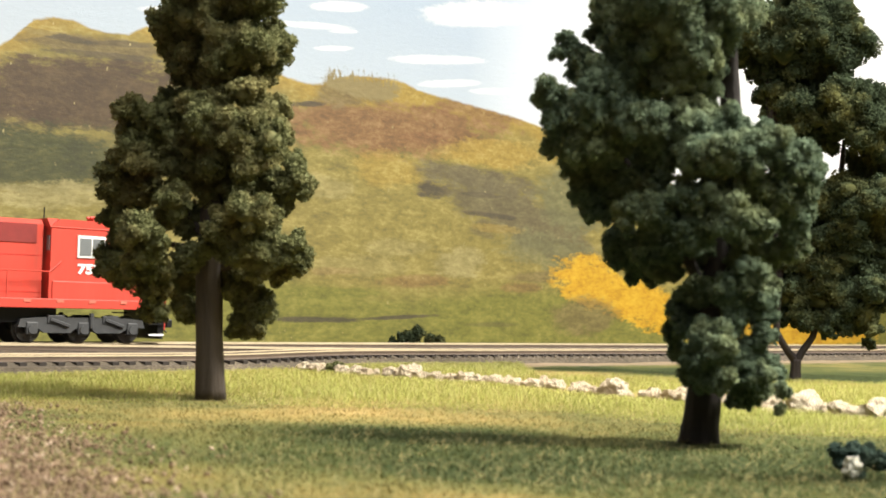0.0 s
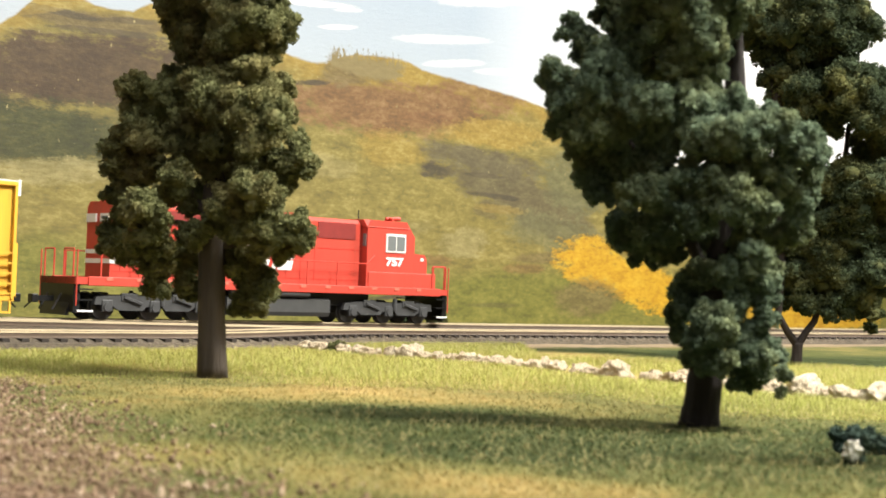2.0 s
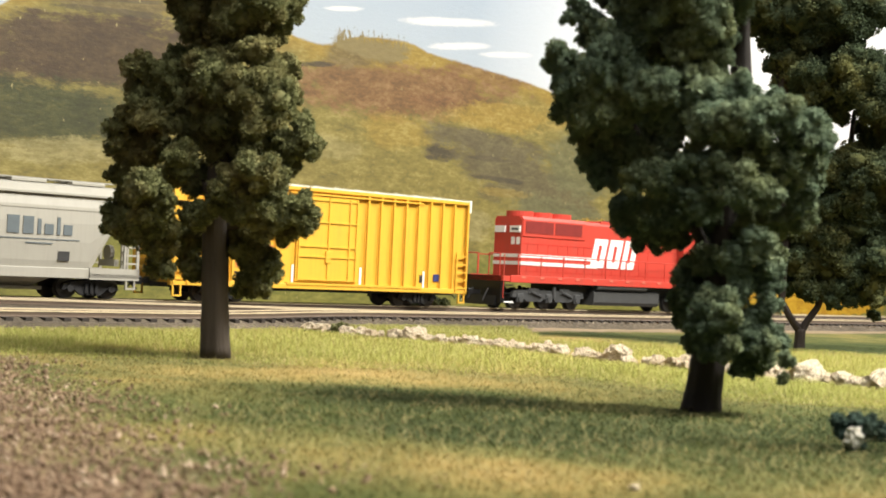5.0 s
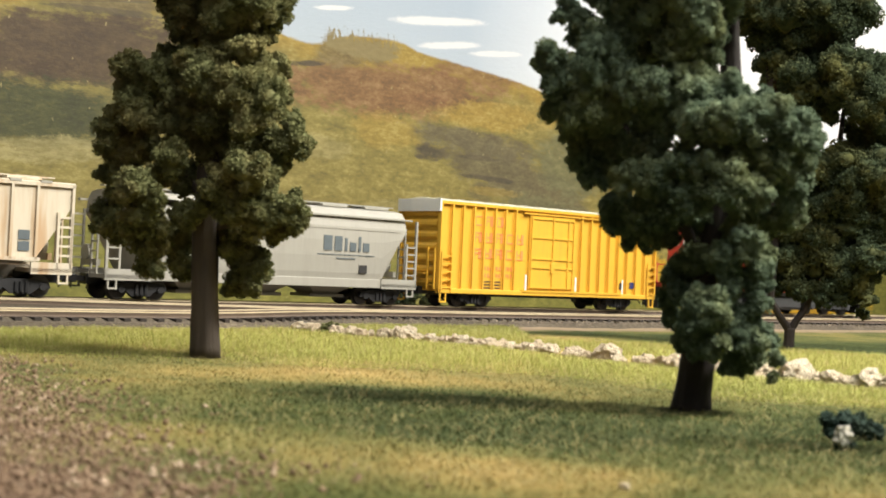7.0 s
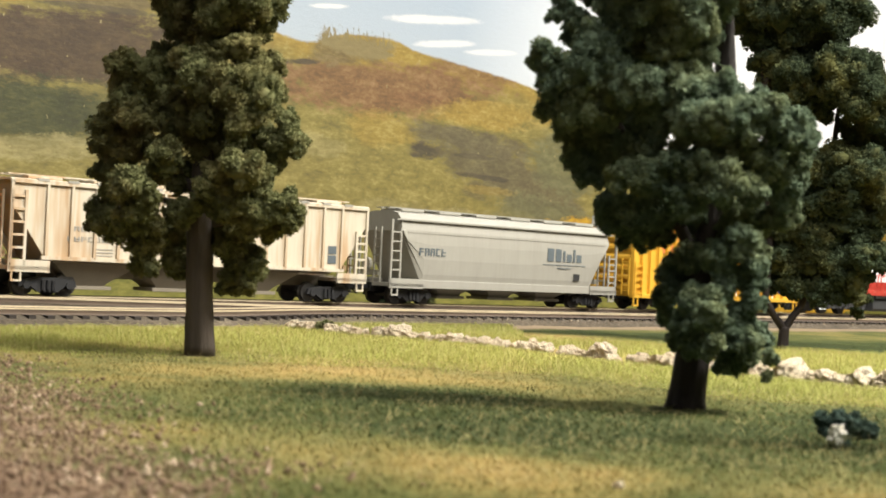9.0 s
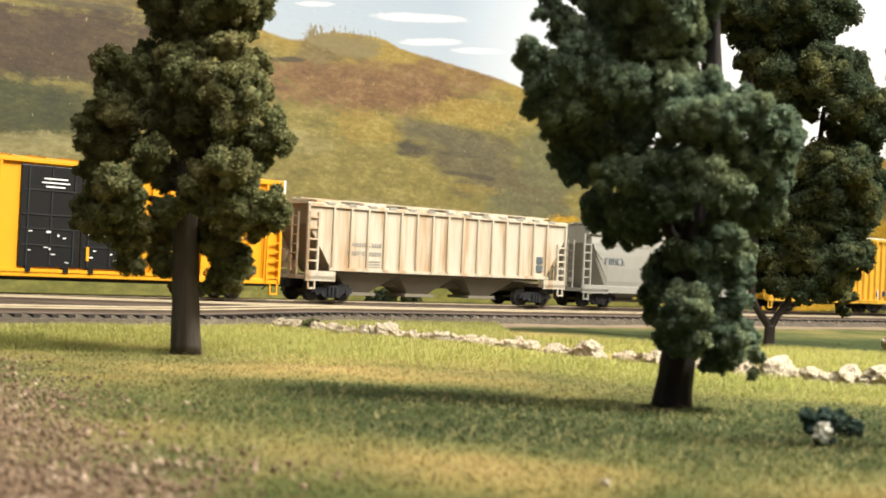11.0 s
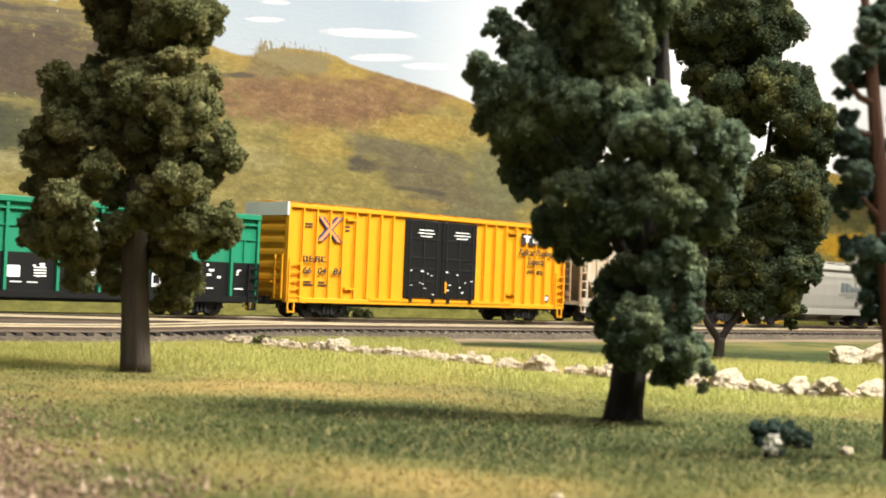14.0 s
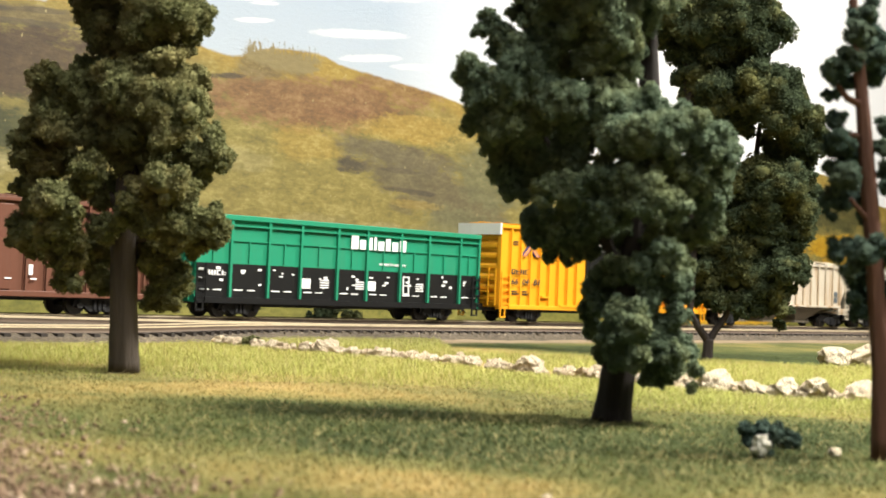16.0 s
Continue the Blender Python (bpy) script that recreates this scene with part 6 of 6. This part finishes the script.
def chip_gondola():
    car = tagged(new("woodchip_gondola"), "sea-green and black wood chip gondola with white lettering", "freight car", "cars of the train")
    L, top, mid, low = 0.2012, 0.0500, 0.0262, 0.0082
    for sgn in (-1, 1):
        y0, y1 = sorted((sgn * 0.0142, sgn * 0.0154))
        part("upper_side", Shape().box(0.0015, L - 0.0015, y0, y1, mid, top - 0.001), GREEN, car, "sea-green upper side panel")
        part("lower_side", Shape().box(0.0015, L - 0.0015, y0, y1, low, mid), BLACK, car, "black lower side panel")
        ya, yb = sorted((sgn * 0.0154, sgn * HALF))
        part("top_chord", Shape().box(0.0, L, *sorted((sgn * 0.0140, sgn * (HALF + 0.0004))), top - 0.0026, top, 0.0003), GREEN, car)
        part("second_chord", Shape().box(0.0, L, ya, yb, top - 0.0056, top - 0.0048), GREEN, car)
        part("side_sill", Shape().box(0.0, L, ya, yb, low - 0.0012, low + 0.0016), BLACK, car)
        posts = [0.0010, 0.0215, 0.0450, 0.0660, 0.0910, 0.1120, 0.1370, 0.1590, 0.1845, 0.2002]
        me = Shape().box(-0.0007, 0.0007, ya, yb, low + 0.0018, top - 0.0026).mesh("post", GREEN)
        for x in posts:
            part("post", me, GREEN, car).location = (x, 0, 0)
        for a, b in zip(posts, posts[1:]):
            yc = sorted((sgn * 0.0154, sgn * 0.0162))
            part("panel_rib", Shape().box(a + 0.0007, b - 0.0007, *yc, 0.0372, 0.0380), GREEN, car)
            x = (a + b) / 2
            part("panel_stile", Shape().box(x - 0.0004, x + 0.0004, *yc, mid + 0.001, 0.0372), GREEN, car)
        f = sgn * 0.0156
        marks = []
        rng = np.random.default_rng(9)
        for a, b in zip(posts, posts[1:]):
            marks += [(a + 0.003, a + 0.0085, 0.0132, 0.0138), (a + 0.011, a + 0.016, 0.0132, 0.0137)]
            for _ in range(4):
                x, z = rng.uniform(a + 0.002, b - 0.004), rng.uniform(0.0150, 0.0240)
                marks.append((x, x + rng.uniform(0.001, 0.003), z, z + rng.uniform(0.0005, 0.0014)))
        bars(car, "stencils", marks, f, LETTER_WHITE, "white stencils on black")
        for a, b in ((0.0660, 0.0735), (0.1135, 0.1195)):
            bars(car, "white_placard", [(a, b, 0.0155, 0.0205)], f + sgn * 0.0001, LETTER_WHITE, "blank white placard")
        bars(car, "frame_mark", [(0.1400, 0.1407, 0.0140, 0.0240), (0.1442, 0.1449, 0.0140, 0.0240), (0.1400, 0.1449, 0.0140, 0.0147), (0.1400, 0.1449, 0.0186, 0.0192), (0.1400, 0.1449, 0.0234, 0.0240)], f + sgn * 0.0001, LETTER_WHITE)
        for x in (0.080, 0.105, 0.150):
            bars(car, "data_block", [(x, x + 0.006, z, z + 0.0006) for z in (0.0160, 0.0172, 0.0184, 0.0196)], f + sgn * 0.0001, LETTER_WHITE)
        bars(car, "reporting_marks", glyph_rows(0.0075, 0.020, 0.0205, 0.0228, 4, 6), f + sgn * 0.0001, LETTER_WHITE)
        x0 = 0.1000
        logo = [(0.0, 0.0042, 0, 1), (0.0052, 0.0088, 0, 0.68), (0.0100, 0.0128, 0, 0.9), (0.0140, 0.0154, 0, 1), (0.0165, 0.0201, 0, 0.68), (0.0213, 0.0241, 0, 0.9), (0.0254, 0.0290, 0, 0.68), (0.0303, 0.0343, 0, 0.84)]
        bars(car, "logo", [(x0 + a * 1.18, x0 + b * 1.18, 0.0372 + 0.0072 * c, 0.0372 + 0.0072 * d) for a, b, c, d in logo], sgn * 0.0166, LETTER_WHITE, "white logo of plain bars")
        bars(car, "small_lettering", glyph_rows(0.122, 0.142, 0.0292, 0.0304, 12, 15), f + sgn * 0.0001, LETTER_WHITE)
    for x, way in ((0.0, -1), (L, 1)):
        corrugated_end(x - way * 0.0015, way, 0.0150, low, top, 6, GREEN, car)
        part("end_sill", Shape().box(*sorted((x, x - way * 0.002)), -HALF, HALF, low - 0.001, low + 0.004), GREEN, car)
        coupler(car, x, way)
        for y in (-HALF + 0.0004, HALF - 0.0004):
            ladder(car, abs(x - 0.001), abs(x - 0.0065), y + (-0.0007 if y < 0 else 0.0007), low, low + 0.018, 4, BLACK)
            stirrup(car, abs(x - 0.0035), y, low, BLACK)
        end_ladder(car, x + way * 0.0012, -0.0140, -0.0090, low, low + 0.024, 5, GREEN)
        part("draft_box", Shape().box(*sorted((x + way * 0.002, x - way * 0.012)), -0.003, 0.003, 0.0062, 0.0105), BLACK, car)
    part("floor_pan", Shape().box(0.002, L - 0.002, -0.0142, 0.0142, low, low + 0.001).box(0.02, L - 0.02, -0.004, 0.004, 0.0052, low), BLACK, car)
    for x in (0.031, L - 0.031):
        freight_truck(car, x)
    return car


def brown_boxcar():
    car = tagged(new("boxcar"), "oxide-brown boxcar with a dark roof and white stencils", "freight car", "cars of the train")
    L, sill, eave = 0.2000, 0.0076, 0.0500
    ribs = [0.0100 + 0.0100 * k for k in range(6)] + [0.1300 + 0.0100 * k for k in range(7)]
    boxcar_shell(car, L, sill, eave, BROWN, BROWN, BROWN, ribs, (0.0740, 0.1240))
    for side in (-1, 1):
        part("door", Shape().box(0.0750, 0.1230, *sorted((side * 0.0153, side * 0.0164)), sill + 0.003, eave - 0.003, 0.0003), BROWN, car)
        bars(car, "placard", [(0.1610, 0.1665, 0.0170, 0.0215), (0.1310, 0.1330, 0.0170, 0.0215)], side * 0.0166, LETTER_WHITE, "grey-white placard")
        bars(car, "stencils", [(0.120 + 0.012 * k, 0.123 + 0.012 * k, 0.0150, 0.0156) for k in range(6)], side * 0.0166, LETTER_WHITE)
    return car


BAY_GREY = paint("dusty_grey_paint", (0.27, 0.235, 0.18), amount=0.4, rough=0.7)
CREAM_ROOF = paint("pale_roof_paint", (0.78, 0.74, 0.60), amount=0.2)


def loco_truck(parent, x):
    sh = Shape()
    for y in (-0.0122, 0.0122):
        a, b = y - 0.0010, y + 0.0010
        sh.prism([(-0.0300, 0.0066), (-0.0290, 0.0100), (-0.0200, 0.0108), (0.0200, 0.0108), (0.0290, 0.0100), (0.0300, 0.0066), (0.0215, 0.0064), (0.0180, 0.0042), (0.0060, 0.0042), (0.0040, 0.0060), (-0.0040, 0.0060), (-0.0060, 0.0042), (-0.0180, 0.0042), (-0.0215, 0.0064)], a, b, "y")
        yo = y + (-0.0016 if y < 0 else 0.0016)
        for dx in (-0.0238, 0.0, 0.0238):
            sh.box(dx - 0.0026, dx + 0.0026, *sorted((y, yo)), 0.0036, 0.0088, 0.0004)
            sh.tube((dx, y, 0.0057), (dx, yo + (-0.0006 if y < 0 else 0.0006), 0.0057), 0.0020, sides=10)
        for dx in (-0.0130, 0.0130):
            sh.box(dx - 0.0040, dx + 0.0040, *sorted((y, yo)), 0.0082, 0.0118, 0.0004)
            sh.tube((dx - 0.003, yo, 0.0100), (dx + 0.006, yo, 0.0072), 0.0009, sides=6)
        sh.tube((0.0035, yo, 0.0065), (0.0035, yo, 0.0128), 0.0011, sides=8)
    sh.box(-0.026, 0.026, -0.0115, 0.0115, 0.0062, 0.0100)
    truck = part("truck", sh, TRUCK, parent, "dark grey three-axle truck frame")
    truck.location = (x, 0, 0)
    for dx in (-0.0238, 0.0, 0.0238):
        w = part("wheelset", WHEEL_BIG, WHEEL, truck)
        w.location = (dx, 0, 0.0057)
        WHEELSETS.append((w, dx, 0.0057))


TRUCK = plain("weathered_truck_grey", (0.05, 0.051, 0.052), 0.5, spread=0.5)
GRILLE = plain("dark_red_grille", (0.20, 0.018, 0.014), 0.6)
RED_DARK = paint("shaded_red_paint", (0.50, 0.028, 0.020), amount=0.3)


def railing(parent, pts, z0, h, material, y):
    """Stanchions with one handrail along the walkway."""
    for x in pts:
        part("stanchion", Shape().box(x - 0.00028, x + 0.00028, y - 0.00028, y + 0.00028, z0, z0 + h), material, parent)
    sh = Shape()
    for a, b in zip(pts, pts[1:]):
        sh.tube((a, y, z0 + h), (b, y, z0 + h), 0.0003, sides=6)
    part("handrail", sh, material, parent)


def diesel():
    loco = tagged(new("locomotive"), "red six-axle diesel locomotive with white striping, seen cab first", "locomotive", "vehicles of the train")
    L, deck, hood = 0.2177, 0.0183, 0.0520
    part("frame", Shape().box(0.004, L - 0.004, -0.0155, 0.0155, deck - 0.0032, deck).box(0.05, L - 0.05, -0.010, 0.010, 0.0085, deck - 0.003), BLACK, loco)
    for y in (-1, 1):
        part("walkway_edge", Shape().box(0.006, L - 0.006, *sorted((y * 0.0152, y * 0.0166)), deck - 0.0036, deck + 0.0004, 0.0003), RED, loco, "red walkway edge")
        me = Shape().box(-0.0016, 0.0016, *sorted((y * 0.0166, y * 0.0169)), deck - 0.0012, deck).mesh("edge_tab", RED_PALE)
        for k in range(13):
            part("edge_tab", me, RED_PALE, loco).location = (0.016 + 0.0150 * k, 0, 0)
    # long hood with a wider radiator section at the rear
    hoodw = 0.0108
    prof = [(-hoodw, deck), (-hoodw, hood - 0.0020), (-hoodw + 0.0018, hood), (hoodw - 0.0018, hood), (hoodw, hood - 0.0020), (hoodw, deck)]
    part("long_hood", Shape().prism(prof, 0.0190, 0.1600), RED, loco)
    wide = [(-0.0113, hood - 0.0110), (-0.0113, hood - 0.0016), (-0.0100, hood + 0.0003), (0.0100, hood + 0.0003), (0.0113, hood - 0.0016), (0.0113, hood - 0.0110), (0.0106, hood - 0.0118), (-0.0106, hood - 0.0118)]
    part("radiator_section", Shape().prism(wide, 0.0196, 0.0720), RED, loco)
    for y in (-1, 1):
        part("radiator_grille", Shape().box(0.0215, 0.0445, *sorted((y * 0.0112, y * 0.0115)), hood - 0.0092, hood - 0.0024).box(0.0462, 0.0692, *sorted((y * 0.0112, y * 0.0115)), hood - 0.0092, hood - 0.0024), GRILLE, loco, "dark louvred radiator grille")
        part("inertial_grille", Shape().box(0.1330, 0.1570, *sorted((y * 0.0107, y * 0.0112)), hood - 0.0100, hood - 0.0020), GRILLE, loco, "dark louvred intake grille")
        seams = Shape()
        for x in [0.072 + 0.0085 * k for k in range(8)] + [0.024 + 0.0085 * k for k in range(6)]:
            seams.box(x - 0.00012, x + 0.00012, *sorted((y * 0.0106, y * 0.01092)), deck + 0.003, deck + 0.0185)
        for z in (deck + 0.0030, deck + 0.0185):
            seams.box(0.020, 0.160, *sorted((y * 0.0106, y * 0.01092)), z - 0.00015, z + 0.00015)
        part("hood_doors", seams, RED_DARK, loco, "seams of the engine doors")
        f = y * 0.0109
        part("stripe", Shape().box(0.0190, 0.0840, *sorted((f, f + y * 0.0002)), 0.0290, 0.0309).box(0.0190, 0.0840, *sorted((f, f + y * 0.0002)), 0.0247, 0.0268), LETTER_WHITE, loco, "two white stripes")
        # slanting white emblem of plain shapes
        for x in (0.0775, 0.0915, 0.1055):
            lean = 0.0042
            bot, tp = 0.0252, 0.0425
            w = 0.0118

            def quad(a, b, c, d):
                return [(x + a * w + lean * c, bot + (tp - bot) * c), (x + b * w + lean * c, bot + (tp - bot) * c), (x + b * w + lean * d, bot + (tp - bot) * d), (x + a * w + lean * d, bot + (tp - bot) * d)]

            cells = [(0, 1, 0, 0.22), (0, 1, 0.78, 1.0), (0, 0.38, 0.22, 0.78), (0.62, 1, 0.22, 0.78)]
            sh = Shape()
            for c in cells:
                sh.prism(quad(*c), *sorted((f, f + y * 0.0003)), "y")
            part("emblem", sh, LETTER_WHITE, loco, "slanting white emblem block")
    for x in (0.0280, 0.0440, 0.0600):
        part("radiator_fan", Shape().tube((x, 0, hood), (x, 0, hood + 0.0034), 0.0078, sides=24), RED, loco)
    part("dynamic_brake", Shape().box(0.0880, 0.1150, -0.0095, 0.0095, hood - 0.001, hood + 0.0012, 0.0004), RED, loco)
    for x in (0.1120, 0.1240):
        part("roof_fan", Shape().tube((x, 0, hood), (x, 0, hood + 0.0016), 0.0058, sides=16), RED, loco)
    part("exhaust_stack", Shape().box(0.1000, 0.1060, -0.002, 0.002, hood, hood + 0.0022), DARK, loco)
    # rear face of the hood
    part("number_board", Shape().box(0.0182, 0.0191, -0.0100, -0.0020, 0.0430, 0.0468).box(0.0182, 0.0191, 0.0020, 0.0100, 0.0430, 0.0468), LETTER_WHITE, loco, "pale number board with dark bars")
    part("number_bars", Shape().box(0.0180, 0.0183, -0.0088, -0.0035, 0.0443, 0.0456), LETTER_GREY, loco)
    part("rear_lettering", Shape().box(0.0188, 0.0191, -0.0095, -0.0068, 0.0362, 0.0405).box(0.0188, 0.0191, -0.0055, -0.0028, 0.0362, 0.0405), LETTER_WHITE, loco)
    part("rear_stripe", Shape().box(0.0188, 0.0191, -0.0108, 0.0108, 0.0290, 0.0309).box(0.0188, 0.0191, -0.0108, 0.0108, 0.0247, 0.0268), LETTER_WHITE, loco)
    # cab
    c0, c1, top = 0.1615, 0.1935, 0.0525
    cab = part("cab", Shape().prism([(c0, deck), (c0, top - 0.0030), (c0 + 0.004, top), (c1 - 0.006, top), (c1, top - 0.0075), (c1, deck)], -0.0152, 0.0152, "y"), RED, loco, "red cab with a sloping roof edge")
    part("roof", Shape().prism([(-0.0156, top - 0.0036), (-0.0120, top + 0.0002), (0.0120, top + 0.0002), (0.0156, top - 0.0036), (0.0150, top - 0.0040), (0.0, top - 0.0008), (-0.0150, top - 0.0040)], c0 - 0.0006, c1 - 0.0040), RED, cab)
    for y in (-1, 1):
        part("window_frame", Shape().box(0.1736, 0.1870, *sorted((y * 0.0150, y * 0.0158)), 0.0364, 0.0460, 0.0002), WHITE, cab, "pale side window frame")
        part("side_window", Shape().box(0.1746, 0.1800, *sorted((y * 0.0152, y * 0.0160)), 0.0374, 0.0448).box(0.1807, 0.1860, *sorted((y * 0.0152, y * 0.0160)), 0.0374, 0.0448), GLASS, cab, "grey side window")
        part("rear_window", Shape().box(c0 - 0.0004, c0 + 0.0004, *sorted((y * 0.0118, y * 0.0142)), 0.0390, 0.0455), GLASS, cab, "narrow rear window")
        part("front_window", Shape().box(c1 - 0.0004, c1 + 0.0004, *sorted((y * 0.0085, y * 0.0138)), 0.0360, 0.0425), GLASS, cab)
        part("sub_base", Shape().box(0.1625, 0.2085, *sorted((y * 0.0140, y * 0.0158)), deck, deck + 0.0080, 0.0004), RED, loco)
    lettering(loco, "757", 0.1740, 0.0298, 0.0056, -0.0155, LETTER_WHITE, "white road number on the cab side", 0.0, 0.00025, fit=0.0118)
    part("short_nose", Shape().prism([(c1, deck), (c1, 0.0368), (0.2050, 0.0362), (0.2065, 0.0340), (0.2070, deck)], -0.0105, 0.0105, "y"), RED, loco)
    part("horn", Shape().tube((0.1860, -0.003, top + 0.0022), (0.1930, -0.003, top + 0.0022), 0.0006, 0.0012).tube((0.1860, 0.0, top + 0.0022), (0.1935, 0.0, top + 0.0022), 0.0006, 0.0012).box(0.1870, 0.1885, -0.004, 0.002, top, top + 0.002), RED, loco)
    part("antenna", Shape().tube((0.1625, -0.006, top - 0.002), (0.1625, -0.006, top + 0.005), 0.0003, sides=6), BLACK, loco)
    part("classification_light", Shape().box(0.2020, 0.2040, -0.0108, -0.0104, 0.0330, 0.0345), LETTER_WHITE, loco)
    # tank, trucks, steps, ends
    tank = [(-0.0140, 0.0050), (-0.0128, 0.0030), (0.0128, 0.0030), (0.0140, 0.0050), (0.0140, 0.0110), (0.0120, 0.0122), (-0.0120, 0.0122), (-0.0140, 0.0110)]
    part("fuel_tank", Shape().prism(tank, 0.0790, 0.1400), TANK, loco, "dull grey fuel tank")
    for y in (-0.0142, 0.0142):
        part("air_reservoir", Shape().tube((0.0800, y, 0.0140), (0.1260, y, 0.0140), 0.0018, sides=12), TANK, loco)
    for x in (0.0410, 0.1790):
        loco_truck(loco, x)
    for x, way in ((0.0, -1), (L, 1)):
        part("pilot", Shape().box(*sorted((x, x - way * 0.0030)), -0.0150, 0.0150, 0.0030, deck), BLACK, loco)
        part("plow", Shape().prism([(x, 0.0018), (x, 0.0070), (x + way * 0.0020, 0.0018)], -0.0115, 0.0115, "y"), BLACK, loco)
        coupler(loco, x + way * 0.002, way)
        for y in (-1, 1):
            sh = Shape()
            for z in (0.0035, 0.0082, 0.0128):
                sh.box(*sorted((x - way * 0.0010, x - way * 0.0085)), *sorted((y * 0.0115, y * 0.0164)), z, z + 0.0006)
            part("step", sh, BLACK, loco)
            part("step_edge", Shape().box(*sorted((x - way * 0.0010, x - way * 0.0085)), *sorted((y * 0.0162, y * 0.0168)), 0.0034, 0.0042), LETTER_WHITE, loco, "white step edge")
            part("grab_iron", Shape().tube((x - way * 0.0005, y * 0.0164, 0.0060), (x - way * 0.0005, y * 0.0164, 0.0300), 0.0003, sides=6), RED, loco)
        sh = Shape()
        for y in (-0.0130, -0.0045, 0.0045, 0.0130):
            sh.tube((x - way * 0.0005, y, deck - 0.002), (x - way * 0.0005, y, 0.0305), 0.00035, sides=6)
        sh.tube((x - way * 0.0005, -0.0130, 0.0305), (x - way * 0.0005, -0.0045, 0.0305), 0.00035, sides=6)
        sh.tube((x - way * 0.0005, 0.0045, 0.0305), (x - way * 0.0005, 0.0130, 0.0305), 0.00035, sides=6)
        part("end_railing", sh, RED, loco)
        part("hose", Shape().tube((x + way * 0.001, -0.006, 0.0110), (x + way * 0.005, -0.006, 0.0040), 0.0005, sides=6).tube((x + way * 0.001, 0.006, 0.0110), (x + way * 0.005, 0.006, 0.0040), 0.0005, sides=6), DARK, loco)
        part("end_deck", Shape().box(*sorted((x, x - way * 0.0130)), -0.0160, 0.0160, deck - 0.0030, deck), RED, loco)
    for y in (-0.0160, 0.0160):
        railing(loco, [0.0120 + 0.0186 * k for k in range(9)], deck, 0.0118, RED, y)
        part("cab_handrail", Shape().tube((0.1608, y, deck), (0.1608, y, 0.0300), 0.00035).tube((0.1608, y, 0.0300), (0.1660, y, 0.0345), 0.00035), RED, loco)
        railing(loco, [0.2060, 0.2155], deck, 0.0118, RED, y)
    return loco


RED_PALE = paint("faded_red_paint", (0.62, 0.16, 0.11), amount=0.4)

# ---- the train's run ----
RUN = [(0, -0.5985), (0.5, -0.5555), (1, -0.5125), (1.5, -0.4695), (2, -0.4265), (2.5, -0.3838), (3, -0.3410), (3.5, -0.2980), (4, -0.2551), (4.5, -0.2126), (5, -0.1702), (5.5, -0.1280), (6, -0.0856), (6.5, -0.0431),
       (7, 0.0), (7.5, 0.0433), (8, 0.0866), (8.5, 0.1275), (9, 0.1670), (9.5, 0.2065), (10, 0.2465), (10.5, 0.2875), (11, 0.3303), (11.5, 0.3731), (12, 0.4160), (12.5, 0.4586), (13, 0.5011), (13.5, 0.5422), (14, 0.5836), (14.5, 0.6260),
       (15, 0.6688), (15.5, 0.7100), (16, 0.7530)]
TRAIN = []


def run_at(t):
    for (a, u), (b, v) in zip(RUN, RUN[1:]):
        if t <= b:
            return u + (v - u) * (t - a) / (b - a)
    return RUN[-1][1]


def motions():
    for car, rear in TRAIN:
        walk(car, [(t, pose(*at(rear + u, 0.008), 0, 0, ANGLE)) for t, u in RUN])
    for wheel, dx, r in WHEELSETS:
        walk(wheel, [(k / 15, pose(dx, 0, r, 0, math.degrees(run_at(k / 15) / r), 0)) for k in range(241)])


build_ground()
build_room()
build_tracks()
build_trees()
build_bushes()
build_stones()
build_cover()
TRAIN += [(diesel(), 0.2010), (paper_boxcar(), -0.0104), (curved_hopper(), -0.2085), (ribbed_hopper(), -0.4178), (pool_boxcar(), -0.6524), (chip_gondola(), -0.8712), (brown_boxcar(), -1.0890)]
motions()
